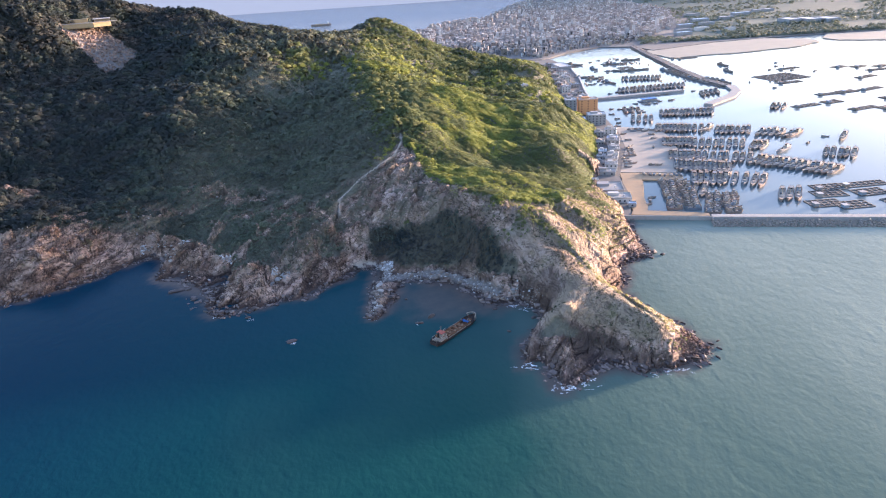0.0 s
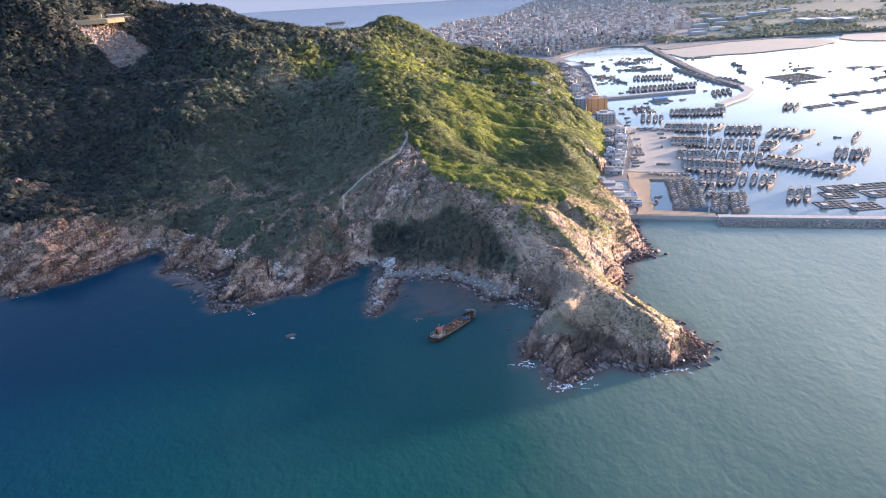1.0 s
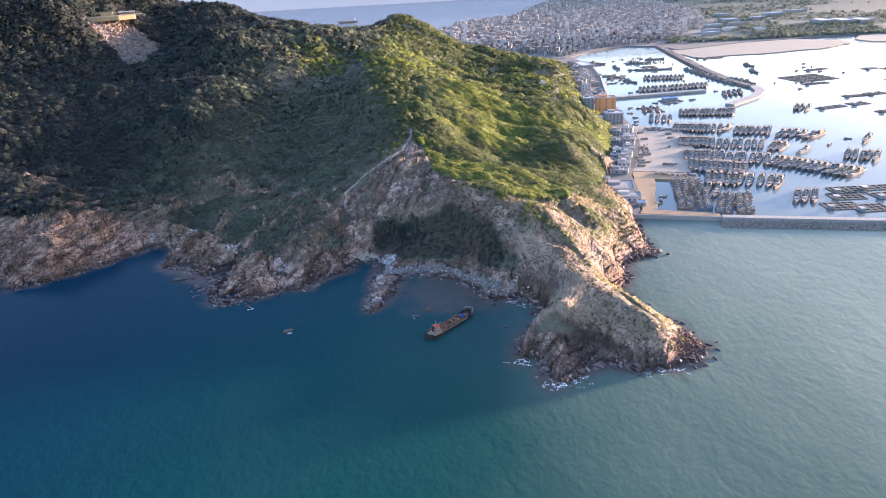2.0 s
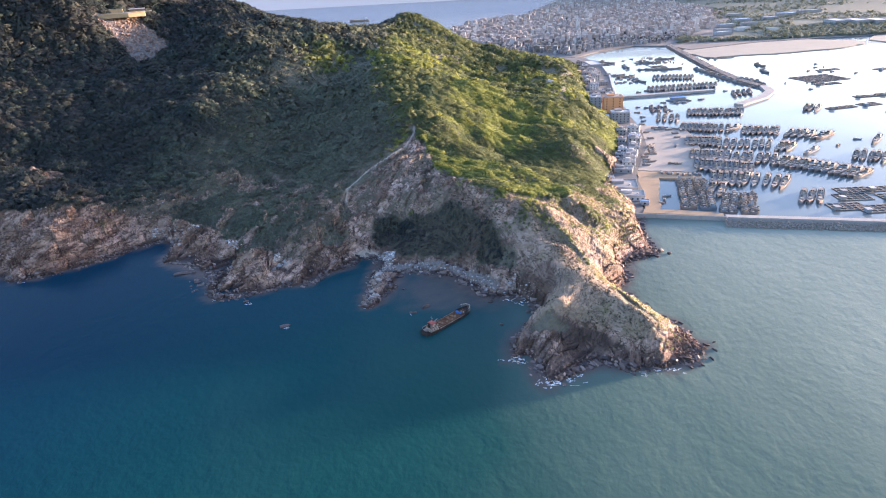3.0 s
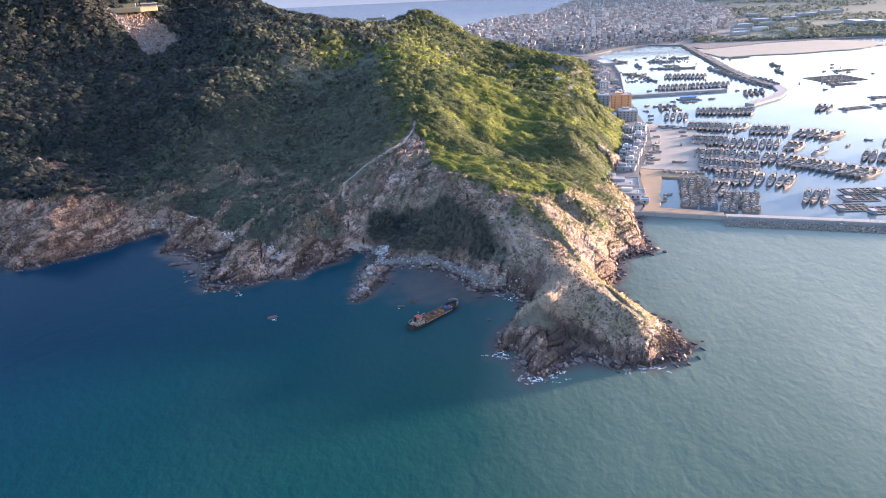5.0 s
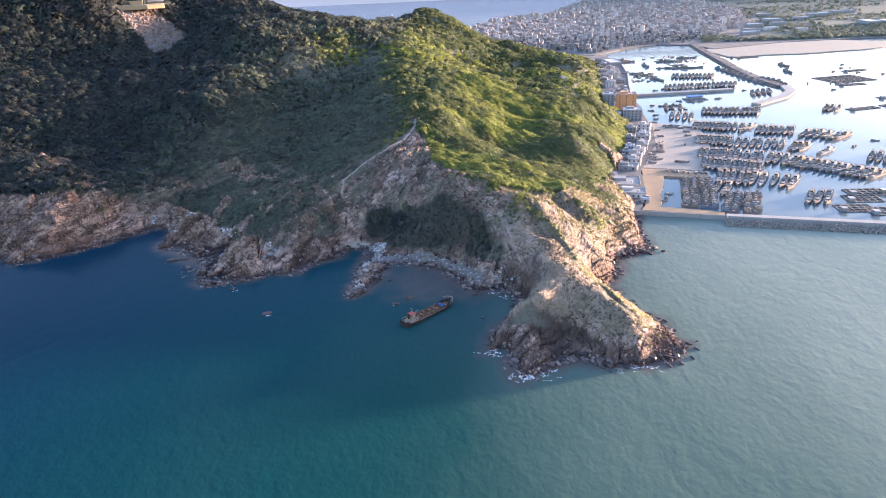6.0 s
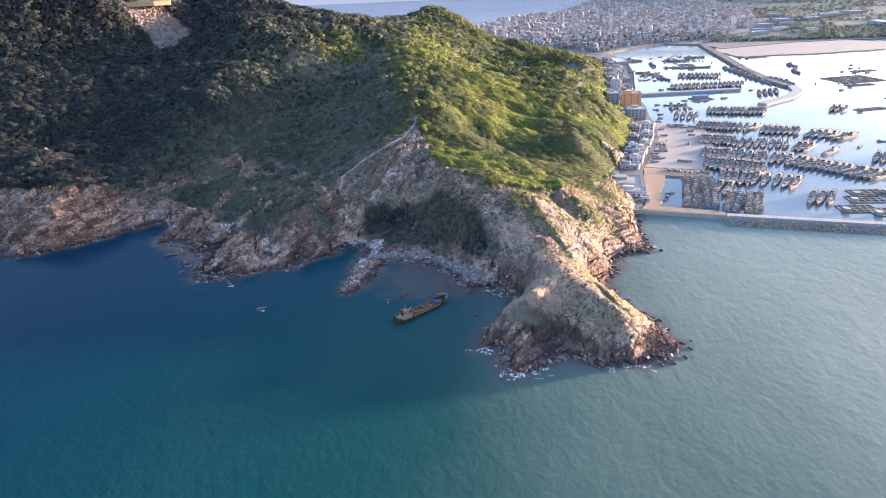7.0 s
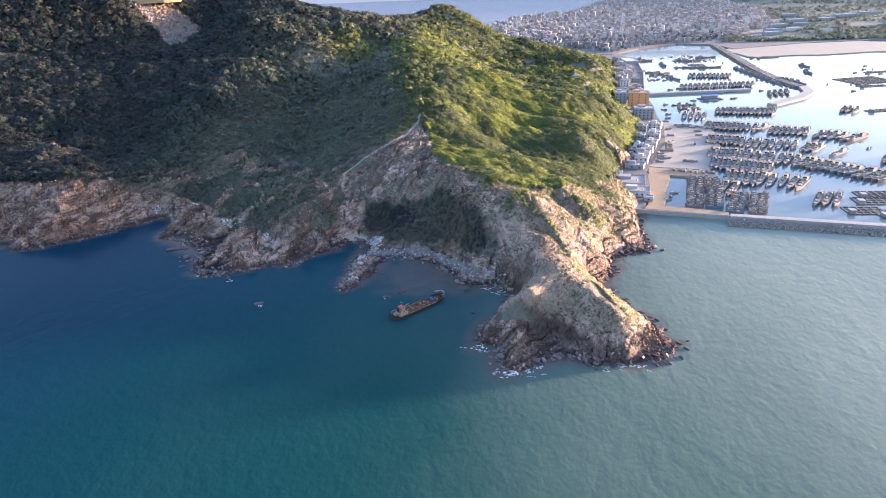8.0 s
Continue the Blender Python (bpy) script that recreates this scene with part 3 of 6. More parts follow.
def zones(x, y, z):
    """How far each spot is bare rock (1) or grown over (0), footpath, rubble."""
    line = np.interp(x, [a for a, _ in SCRUB_LINE], [b for _, b in SCRUB_LINE])
    wobble = fbm(x, y, 26, 4, 31) * (38 + 50 * step(-20, 50, x))
    rock = 1 - step(-11, 9, y - line + wobble + fbm(x, y, 8, 3, 33) * 16)
    grown = step(0.25, 0.75, bowl_at(x, y) + fbm(x, y, 13, 4, 8) * 1.3 - 0.30 * step(-12, 18, x) + 0.5 * step(12, 4, np.hypot(x - 40, y - 418)))
    rock *= 1 - 0.85 * grown * step(2.5, 6, z)
    shrubby = step(0.0, 0.10, fbm(x, y, 15, 4, 71)) * step(-178, -140, x) * step(-66, -92, x) + step(0.03, 0.12, fbm(x, y, 13, 4, 72)) * step(20, 45, x) * step(425, 450, y) * 0.9
    rock *= 1 - 0.8 * np.clip(shrubby, 0, 1) * step(7, 13, z)
    knob = step(1.25, 0.75, np.hypot((x - 62) / 10, (y - 338) / 5) + fbm(x, y, 6, 4, 75) * 1.2)
    lee = step(4.5, 1.5, away(x - 3.5, y - 1.5, [a[:2] for a in CREST[3:12]]) + fbm(x, y, 9, 4, 76) * 9) * step(8, 14, z)
    rock *= 1 - 0.85 * np.maximum(knob, lee)
    outcrop = np.zeros(x.shape)
    for cx, cy, rx, ry in ((-200, 594, 46, 26), (-238, 606, 22, 16), (-278, 558, 30, 30), (-340, 540, 40, 18), (-150, 560, 26, 20), (-430, 600, 34, 26)):
        outcrop = np.maximum(outcrop, step(1.2, 0.5, np.hypot((x - cx) / rx, (y - cy) / ry)) * step(-0.14, -0.02, fbm(x, y, 13, 5, 12)))
    mottled = step(0.05, 0.13, fbm(x, y, 12, 4, 73)) * step(-300, -255, x) * step(-62, -100, x) * step(590, 555, y + 0.25 * (x + 100))
    rock = np.maximum(rock, mottled * 0.85)
    cut = step(1.1, 0.8, np.hypot((x - 140) / 7, (y - 688) / 13) + fbm(x, y, 6, 3, 15) * 0.6)
    rock = np.maximum(rock, np.maximum(outcrop * 0.75, cut))
    track = step(1.5, 0.6, away(x, y, TRACK) + fbm(x, y, 8, 2, 4) * 1.2)
    sandy = step(1.2, 0.7, np.hypot((x + 71) / 12, (y - 466) / 6) + fbm(x, y, 7, 3, 24) * 0.6) * step(4.5, 2.0, z)
    track = np.maximum(np.maximum(track, sandy), step(4.2, 2.4, away(x, y, SADDLE_TRACK)))
    along = (x + 566) * 0.80 + (1050 - y) * 0.60
    across = (x + 559) * 0.60 - (1050 - y) * 0.80
    rubble = step(1.1, 0.92, np.maximum(np.abs(across - 2) / (33 - 0.02 * np.clip(along, 0, 110)), np.abs(along - 48) / 52) + fbm(x, y, 16, 3, 21) * 0.35)
    beach = step(4.4, 1.6, away(x, y, COVE_BEACH) + fbm(x, y, 7, 3, 22) * 5)
    return rock, track, np.maximum(rubble, beach)


def nose_at(x, y):
    """The low reef flat west of the cove, 0 to 1."""
    return step(1.2, 0.8, np.hypot((x + 175) / 75, (y - 440) / 48))


def away_cove(x, y):
    """How near the spot lies to the cove's low beach, 0 to 10."""
    return np.clip(12 - away(x, y, COVE_BEACH + [(-55, 384)]), 0, 10)


def land_height(x, y):
    z = smooth_height(x, y)
    rock, track, rubble = zones(x, y, z)
    z = z + fbm(x, y, 60, 4, 2) * 10 * step(3, 20, z) * (1 - rock)
    z = z + fbm(x, y, 24, 3, 19) * 7.5 * step(6, 20, z) * (1 - rock)
    fold = np.abs(np.sin((y * 0.9 + x * 0.12) / 36 + fbm(x, y, 90, 3, 74) * 3.6))
    z = z + (fold - 0.6) * 11 * step(-30, 25, x) * step(540, 610, y) * step(16, 36, z) * (1 - rock)
    u, v = x * 0.62 + y * 0.78, -x * 0.78 + y * 0.62
    own, edge, lean = blocks(u / 1.5, v / 0.8, 15.0, 3)
    bend = fbm(x, y, 40, 3, 27)
    thick = (v / 8.5 + bend * 4.0 + own * 0.9) % 1.0
    thin = (v / 2.9 + bend * 9.0 + u * 0.05 + own * 2.3) % 1.0
    head = head_at(x, y)
    calm = (1 - 0.8 * step(6, 14, z) * step(10, 50, x)) * (1 - 0.42 * step(16, 32, z) * step(-118, -92, x))
    slabby = 1 - 0.6 * step(30, 70, x)
    z = z * (1 - 0.4 * nose_at(x, y) * step(11, 3, z) * step(-1, 1, z))
    rough = (((own - 0.5) * 4.8 + lean * 5.0) * slabby * (1 + 0.3 * step(-70, -110, x)) + (thick - 0.5) * (2.8 + 1.8 * step(-40, -80, x)) + (thin - 0.5) * (1.5 + 0.7 * step(-40, -80, x)) - step(0.09, 0.0, edge) * 2.8) * calm + fbm(x, y, 30, 5, 6) * (6.5 - 5.2 * head - 1.5 * step(30, 60, x) * (1 - head)) * (1 - 0.5 * step(-300, -350, x))
    across = x * 0.45 + y * 0.89
    ribs = np.abs(np.sin(across / 7.5 + fbm(x, y, 26, 4, 47) * 5))
    fine = np.abs(np.sin(across / 2.6 + fbm(x, y, 17, 4, 48) * 9))
    gully = np.abs(np.sin(across / 17 + fbm(x, y, 50, 3, 49) * 4))
    rough = rough + ((ribs - 0.62) * 1.5 + (fine - 0.62) * 0.7 + (gully - 0.62) * 5.0) * step(34, 62, x) * step(4, 12, z) * step(398, 425, y)
    crag = 1 - 2 * np.abs(fbm(u / 1.6, v, 7.0, 4, 83))
    rough = rough + ((crag - 0.75) * 4.0 + fbm(x, y, 3.6, 3, 84) * 0.9) * (1 - 0.2 * step(-150, -250, x)) * (1 - 0.85 * step(25, 60, x)) * (1 - 0.55 * step(-112, -85, x))
    low = step(-4, 0.6, z) * (0.5 + 0.5 * step(0.5, 5.0, z))
    cliff = (3.4 - 2.6 * head) * (1 - nose_at(x, y)) * (1 - np.exp(-np.maximum(z, 0) / 1.6)) * (1 - step(12, 24, z)) * step(6, 1, away_cove(x, y))
    z = z + (rough * low + cliff) * rock * (1 - track) * (1 - rubble)
    joint_shade = np.maximum(step(0.08, 0.02, edge), step(0.84, 0.97, thick) * 0.8) * step(0.38, 0.55, ripple(x / 9, y / 9, 66)) * calm
    # Darker rock of the bowl; the head's recess has overhang shade painted in.
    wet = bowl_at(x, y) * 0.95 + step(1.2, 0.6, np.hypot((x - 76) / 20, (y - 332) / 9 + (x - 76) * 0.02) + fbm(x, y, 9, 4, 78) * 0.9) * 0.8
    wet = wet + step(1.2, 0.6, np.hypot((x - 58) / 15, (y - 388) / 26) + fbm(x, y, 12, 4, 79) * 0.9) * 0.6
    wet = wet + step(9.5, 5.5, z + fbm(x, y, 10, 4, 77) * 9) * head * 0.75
    joint_shade = np.maximum(joint_shade, np.clip(wet, 0, 0.95) * step(1.0, 3.5, z))
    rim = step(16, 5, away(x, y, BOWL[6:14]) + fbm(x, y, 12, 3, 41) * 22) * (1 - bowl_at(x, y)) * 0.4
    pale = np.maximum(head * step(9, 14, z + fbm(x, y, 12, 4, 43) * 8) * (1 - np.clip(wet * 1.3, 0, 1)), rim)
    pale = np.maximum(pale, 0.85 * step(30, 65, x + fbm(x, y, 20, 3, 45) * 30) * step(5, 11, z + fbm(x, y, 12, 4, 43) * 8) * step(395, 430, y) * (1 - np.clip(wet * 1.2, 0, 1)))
    return z, np.where(z < 3.5, np.maximum(rock, 0.95), rock), track, rubble, joint_shade * (1 - 0.7 * pale), pale


def axis(*runs):
    out = []
    for a, b, s in runs:
        out += list(np.arange(a, b, s))
    return np.array(out + [runs[-1][1]])


def grid_faces(nx, ny):
    i = np.arange(nx * ny).reshape(ny, nx)
    return np.stack([i[:-1, :-1], i[:-1, 1:], i[1:, 1:], i[1:, :-1]], -1).reshape(-1, 4)


def trimmed(verts, faces, keep):
    faces = faces[keep]
    used = np.unique(faces)
    index = np.zeros(len(verts), np.int64)
    index[used] = np.arange(len(used))
    return verts[used], index[faces], used


def headland():
    xs = axis((-980, -400, 9), (-400, -70, 1.15), (-70, 30, 1.0), (30, 160, 0.8), (160, 240, 5))
    ys = axis((285, 400, 0.8), (400, 560, 1.1), (560, 760, 2.6), (760, 1500, 6), (1500, 1640, 12))
    x, y = np.meshgrid(xs, ys)
    z, rock, track, rubble, joint_shade, pale = land_height(x, y)
    v = np.stack([x, y, z], -1).reshape(-1, 3)
    f = grid_faces(len(xs), len(ys))
    keep = v[f, 2].max(1) > -3.0
    v, f, used = trimmed(v, f, keep)
    ob = sheet("headland_ground", v, f, LAND)
    for name, a in (("rock", rock), ("track", track), ("rubble", rubble), ("joint_shade", joint_shade), ("pale", pale), ("grove", step(0.35, 0.65, bowl_at(x, y) + fbm(x, y, 10, 5, 38) * 1.5 - 0.2 * step(0, 40, x)))):
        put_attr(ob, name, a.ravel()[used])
    tagged(ob, "rocky headland hillside with bare cliffs, scrub soil and a footpath", "headland", kind="structure")


headland()


def water():
    xs = axis((-6000, -500, 500), (-500, 260, 4), (260, 500, 60), (500, 6000, 500))
    ys = axis((-3000, 200, 400), (200, 620, 4), (620, 1000, 60), (1000, 6000, 500))
    x, y = np.meshgrid(xs, ys)
    near = (x > -500) & (x < 200) & (y > 250) & (y < 560)
    shoal = np.zeros(x.shape)
    d = away(x[near], y[near], SHORE_WEST[5:] + SHORE_COVE + SHORE_HEAD)
    cove = step(1.15, 0.5, np.hypot((x[near] - 2) / 52, (y[near] - 408) / 34) + fbm(x[near], y[near], 14, 3, 5) * 0.7)
    ledge = step(1.15, 0.7, np.hypot((x[near] + 200) / 42, (y[near] - 452 + 0.5 * (x[near] + 200)) / 20) + fbm(x[near], y[near], 16, 4, 9) * 0.9)
    shoal[near] = np.clip(ledge * 0.7 + step(10, 1, d + fbm(x[near], y[near], 12, 4, 7) * 14) * 0.9 + cove * 0.65, 0, 0.95)
    v = np.stack([x, y, np.zeros(x.shape)], -1).reshape(-1, 3)
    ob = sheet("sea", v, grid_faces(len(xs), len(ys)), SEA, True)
    put_attr(ob, "shoal", shoal.ravel())
    tagged(ob, "teal sea with small wind waves, browner over shoals", "sea", kind="structure")


water()


def backdrop():
    # A plain wall past the sea: haze as paint with a faint glow.
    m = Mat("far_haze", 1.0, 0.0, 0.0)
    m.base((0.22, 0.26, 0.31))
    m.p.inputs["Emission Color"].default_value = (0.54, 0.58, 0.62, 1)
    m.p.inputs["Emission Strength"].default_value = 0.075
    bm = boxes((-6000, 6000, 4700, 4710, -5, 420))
    tagged(part("backdrop", bm, m.m), "glowing backdrop wall painted as pale blue haze over the far sea", "backdrop", kind="structure")


backdrop()


# ---- scrub, trees and grass ----
def tufts(name, pts, radius, height, leaves, material, label, category, seed, lift=0.0, roof=None, tone=None):
    """Low crowns, each of many small tilted leaf masses with gaps, as one piece of growth."""
    rng = np.random.default_rng(seed)
    n = len(pts)
    a = rng.uniform(0, 2 * np.pi, (n, leaves))
    up = rng.uniform(0.0, 1.0, (n, leaves))
    out = np.sqrt(1 - up ** 2) * rng.uniform(0.82, 1.04, (n, leaves))
    d = np.stack([np.cos(a) * out, np.sin(a) * out, up * rng.uniform(0.86, 1.04, (n, leaves))], -1)
    scale = np.stack([radius, radius, height], -1)[:, None, :]
    c = pts[:, None, :] + d * scale + np.array([0, 0, lift])
    nrm = d + rng.normal(0, 0.28, d.shape) + np.array([0, 0, 0.25])
    nrm /= np.linalg.norm(nrm, axis=-1, keepdims=True)
    t = np.cross(nrm, rng.normal(0, 1, d.shape))
    t /= np.linalg.norm(t, axis=-1, keepdims=True)
    b = np.cross(nrm, t)
    size = (radius[:, None] * rng.uniform(0.24, 0.56, (n, leaves)))[..., None]
    blade = [c + size * (t * (u + j0) + b * (v + j1)) for u, v, j0, j1 in
             ((-1.1, -0.8, *rng.normal(0, 0.25, (2, n, leaves, 1))), (1.1, -0.7, *rng.normal(0, 0.25, (2, n, leaves, 1))), (0.0, 1.2, *rng.normal(0, 0.25, (2, n, leaves, 1))))]
    v = np.stack(blade, 2).reshape(-1, 3)
    f = np.arange(len(v)).reshape(-1, 3)
    ob = sheet(name, v, f, material, True)
    px, py = pts[:, 0], pts[:, 1]
    top = (lambda a, b: land_height(a, b)[0] + roof(a, b)[0]) if roof else smooth_height
    e = 2.2 if roof else 4.0
    slope = np.stack([top(px - e, py) - top(px + e, py), top(px, py - e) - top(px, py + e), np.full(n, 2 * e)], -1)
    slope /= np.linalg.norm(slope, axis=-1, keepdims=True)
    soft = (0.3 if roof else 0.75) * d / scale * radius[:, None, None] + rng.normal(0, 0.08, d.shape) + (0.95 if roof else 0.7) * slope[:, None, :]
    soft /= np.linalg.norm(soft, axis=-1, keepdims=True)
    soft = np.repeat(soft.reshape(-1, 3), 3, 0).astype(np.float32)
    ob.data.attributes.new("custom_normal", "FLOAT_VECTOR", "POINT").data.foreach_set("vector", soft.ravel())
    own = tone if tone is not None else canopy(px, py)[1] if roof else rng.random(n)
    put_attr(ob, "crown", np.repeat(own, leaves * 3))
    return tagged(ob, label, category, kind="stuff")


def canopy(x, y):
    """Crowns of the growth over the ground: the height of its leaf roof, and each crown's own number."""
    shade = step(10, -60, x + (y - 620) * 0.15)
    own, edge, _ = blocks(x + fbm(x, y, 5, 2, 57) * 4, y + fbm(x, y, 5, 2, 58) * 4, 11.0, 55)
    small, rim, _ = blocks(x, y, 4.2, 56)
    dome = np.sqrt(np.clip(edge * 1.5, 0, 1)) * (0.5 + own) * (0.85 + 2.95 * shade) + np.sqrt(np.clip(rim * 1.5, 0, 1)) * (0.4 + 0.6 * small) * 0.5
    return dome * (1 - 0.8 * bowl_at(x, y)) * step(0, 1.0, smooth_height(x, y) / 9), own


def growth():
    rng = np.random.default_rng(11)

    def spread(n, x0, x1, y0, y1):
        x, y = rng.uniform(x0, x1, n), rng.uniform(y0, y1, n)
        z, rock, track, rubble = land_height(x, y)[:4]
        return x, y, z, rock, np.maximum(track, rubble)

    x, y, z, rock, bare = [np.concatenate(k) for k in zip(spread(41000, -420, 175, 400, 640), spread(34000, -560, 215, 640, 860), spread(19000, -980, 215, 860, 1480), spread(9000, -760, -280, 840, 1180), spread(13000, -600, -395, 440, 860), spread(3000, -980, -600, 440, 860), spread(20000, -45, 175, 470, 900))]
    edge = rock
    ok = (z > 3.0) & (bare < 0.03) & (away(x, y, TRACK) > 2.2) & (rng.random(len(x)) > rock * 1.3)
    x, y, z, edge = x[ok], y[ok], z[ok], edge[ok]
    far = step(600, 950, y)
    big = ripple(x / 22, y / 22, 44)
    hollow = bowl_at(x, y)
    r = (1.15 + 2.0 * far + 0.8 * rng.random(len(x))) * (0.75 + 0.6 * big) * (1 - 0.2 * hollow) * (1 - 0.28 * step(-50, -20, x) * (y < 900)) * (1 - 0.5 * edge)
    h = r * rng.uniform(0.7, 1.2, len(x)) * (1 + 0.3 * (big > 0.62))
    lift, crown = canopy(x, y)
    p = np.stack([x, y, z - 0.4 + lift * (1 - edge)], -1)
    # Raised along the sunny ridge, so the sunlight sits in the leaf colour.
    tone = fbm(x, y, 55, 4, 51) + 0.22 * step(70, 20, away(x, y, [(30, 500), (5, 520), (-10, 560), (-20, 610), (20, 690), (10, 800)])) * step(-45, -25, x) + 0.20 * step(60, 15, away(x, y, [(-120, 960), (-80, 900), (-20, 870)]))
    tone = tone + rng.normal(0, 0.04, len(x)) + (crown - 0.5) * 0.18  - 0.04 * step(1000, 1200, y)
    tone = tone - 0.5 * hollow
    # West of the ridge line growth takes the darker, shaded leaf colour.
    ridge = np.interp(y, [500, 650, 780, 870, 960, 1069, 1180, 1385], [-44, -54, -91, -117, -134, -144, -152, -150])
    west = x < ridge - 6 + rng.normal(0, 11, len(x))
    # One clump on the dark side keeps the lit-side green.
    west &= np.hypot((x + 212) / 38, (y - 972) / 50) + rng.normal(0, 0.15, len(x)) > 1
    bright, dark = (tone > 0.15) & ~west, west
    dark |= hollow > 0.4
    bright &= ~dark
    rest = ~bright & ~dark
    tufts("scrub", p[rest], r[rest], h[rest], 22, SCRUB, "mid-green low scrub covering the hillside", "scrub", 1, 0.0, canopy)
    tufts("scrub", p[bright], r[bright], h[bright], 22, SUNLIT, "yellow-green sunlit shrubs along the ridge", "scrub", 2, 0.0, canopy)
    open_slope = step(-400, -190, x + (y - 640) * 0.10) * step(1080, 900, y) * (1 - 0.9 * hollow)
    # Leaf tone by place: dark for shade westward, lifted for haze mid-slope.
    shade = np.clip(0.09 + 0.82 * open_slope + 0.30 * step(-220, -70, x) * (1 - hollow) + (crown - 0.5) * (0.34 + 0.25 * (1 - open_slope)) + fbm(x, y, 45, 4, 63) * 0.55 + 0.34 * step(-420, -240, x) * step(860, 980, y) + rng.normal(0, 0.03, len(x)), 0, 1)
    clump = (open_slope > 0.35) & dark & (hollow < 0.3) & (fbm(x, y, 34, 4, 87) + rng.normal(0, 0.06, len(x)) > 0.07) & (rng.random(len(x)) < 0.16) & (y > 560)
    low = dark & (open_slope > 0.5) & ~clump & (rng.random(len(x)) < 0.86)
    high = dark & (open_slope <= 0.5) & ~clump
    tufts("bushes", p[clump], r[clump] * 1.35, h[clump] * 1.5, 18, SHADEHILL, "rounded dark bushes standing out of the shaded scrub", "bushes", 14, 0.3, canopy, np.clip(shade[clump] + rng.normal(-0.12, 0.14, int(clump.sum())), 0, 1))
    tufts("trees", p[high], r[high] * 1.1, h[high] * 1.3, 14, SHADEHILL, "dark green trees and brown thicket on the shaded hill", "trees", 3, 0.0, canopy, shade[high])
    tufts("scrub", p[low], r[low] * 0.72, h[low] * 0.75, 16, SHADEHILL, "low olive scrub and dry thicket on the shaded slope", "scrub", 8, 0.0, canopy, shade[low])
    x, y, z, rock, bare = [np.concatenate(k) for k in zip(spread(14000, -400, 165, 300, 640), spread(16000, 0, 160, 300, 600))]
    patch = fbm(x, y, 15, 3, 61) + 0.5 * step(14, 3, away(x, y, [a[:2] for a in CREST] + [(5, 520)])) * (x > 0) + 0.26 * step(425, 480, y) * step(10, 40, x) + 0.28 * step(42, 18, away(x, y, [(-150, 460), (-118, 480), (-85, 530), (-60, 570), (-40, 545), (-25, 525)]))
    ok = (z > 6) & (bare < 0.3) & (rock > 0.5) & (patch > 0.05)
    x, y, z = x[ok], y[ok], z[ok]
    east = x > np.interp(y, [328, 345, 372, 398, 430, 466, 493, 540], [122, 109, 98, 89, 74, 46, 0, 0])
    for who, mat, label, seed in ((east, GRASS, "yellow-green grass tufts on the sunny crest", 5), (~east, HEATH, "sparse dark bushes dotted over bare rock", 6)):
        k = int(who.sum())
        rr = rng.uniform(0.4, 1.05, k) if seed == 5 else 0.25 + 0.75 * rng.random(k) ** 2
        tufts("grass_tufts" if seed == 5 else "bushes", np.stack([x, y, z - 0.2], -1)[who], rr, rr * rng.uniform(0.5, 0.9, k), 9, mat, label, "grass" if seed == 5 else "bushes", seed)
    # crowns of single tall trees along the skyline
    line = [(a[0], a[1]) for a in MAIN_RIDGE[:15]] + [(-150, 1180), (-145, 1290), (-166, 1385)]
    q = []
    for (x0, y0), (x1, y1) in zip(line, line[1:]):
        for k in range(int(math.hypot(x1 - x0, y1 - y0) / 5)):
            f = rng.random()
            q.append((x0 + (x1 - x0) * f + rng.normal(0, 9), y0 + (y1 - y0) * f + rng.normal(0, 12)))
    q = np.array(q)
    z, _, _, rubble, _, _ = land_height(q[:, 0], q[:, 1])
    q, z = q[rubble < 0.01], z[rubble < 0.01]
    rr = rng.uniform(1.8, 3.7, len(q))
    tufts("ridge_trees", np.stack([q[:, 0], q[:, 1], z + 0.5], -1), rr, rr * rng.uniform(1.0, 1.7, len(q)), 26, DARKTREE, "taller dark trees standing along the ridge", "trees", 9)


growth()


# ---- boulders and reefs ----
def stone(name, rough, seed, flat=0.75):
    bm = bmesh.new()
    bmesh.ops.create_icosphere(bm, subdivisions=2, radius=1.0)
    rng = random.Random(seed)
    cuts = [(Vector((rng.gauss(0, 1), rng.gauss(0, 1), rng.gauss(0, 1))).normalized(), rng.uniform(0.55, 0.85)) for _ in range(9)]
    for v in bm.verts:
        for n, d in cuts:
            k = v.co.dot(n)
            if k > d:
                v.co -= n * (k - d) * 0.9
        v.co += Vector((rng.gauss(0, rough), rng.gauss(0, rough), rng.gauss(0, rough)))
        v.co.z *= flat
    me = bpy.data.meshes.new(name)
    bm.to_mesh(me)
    bm.free()
    return me


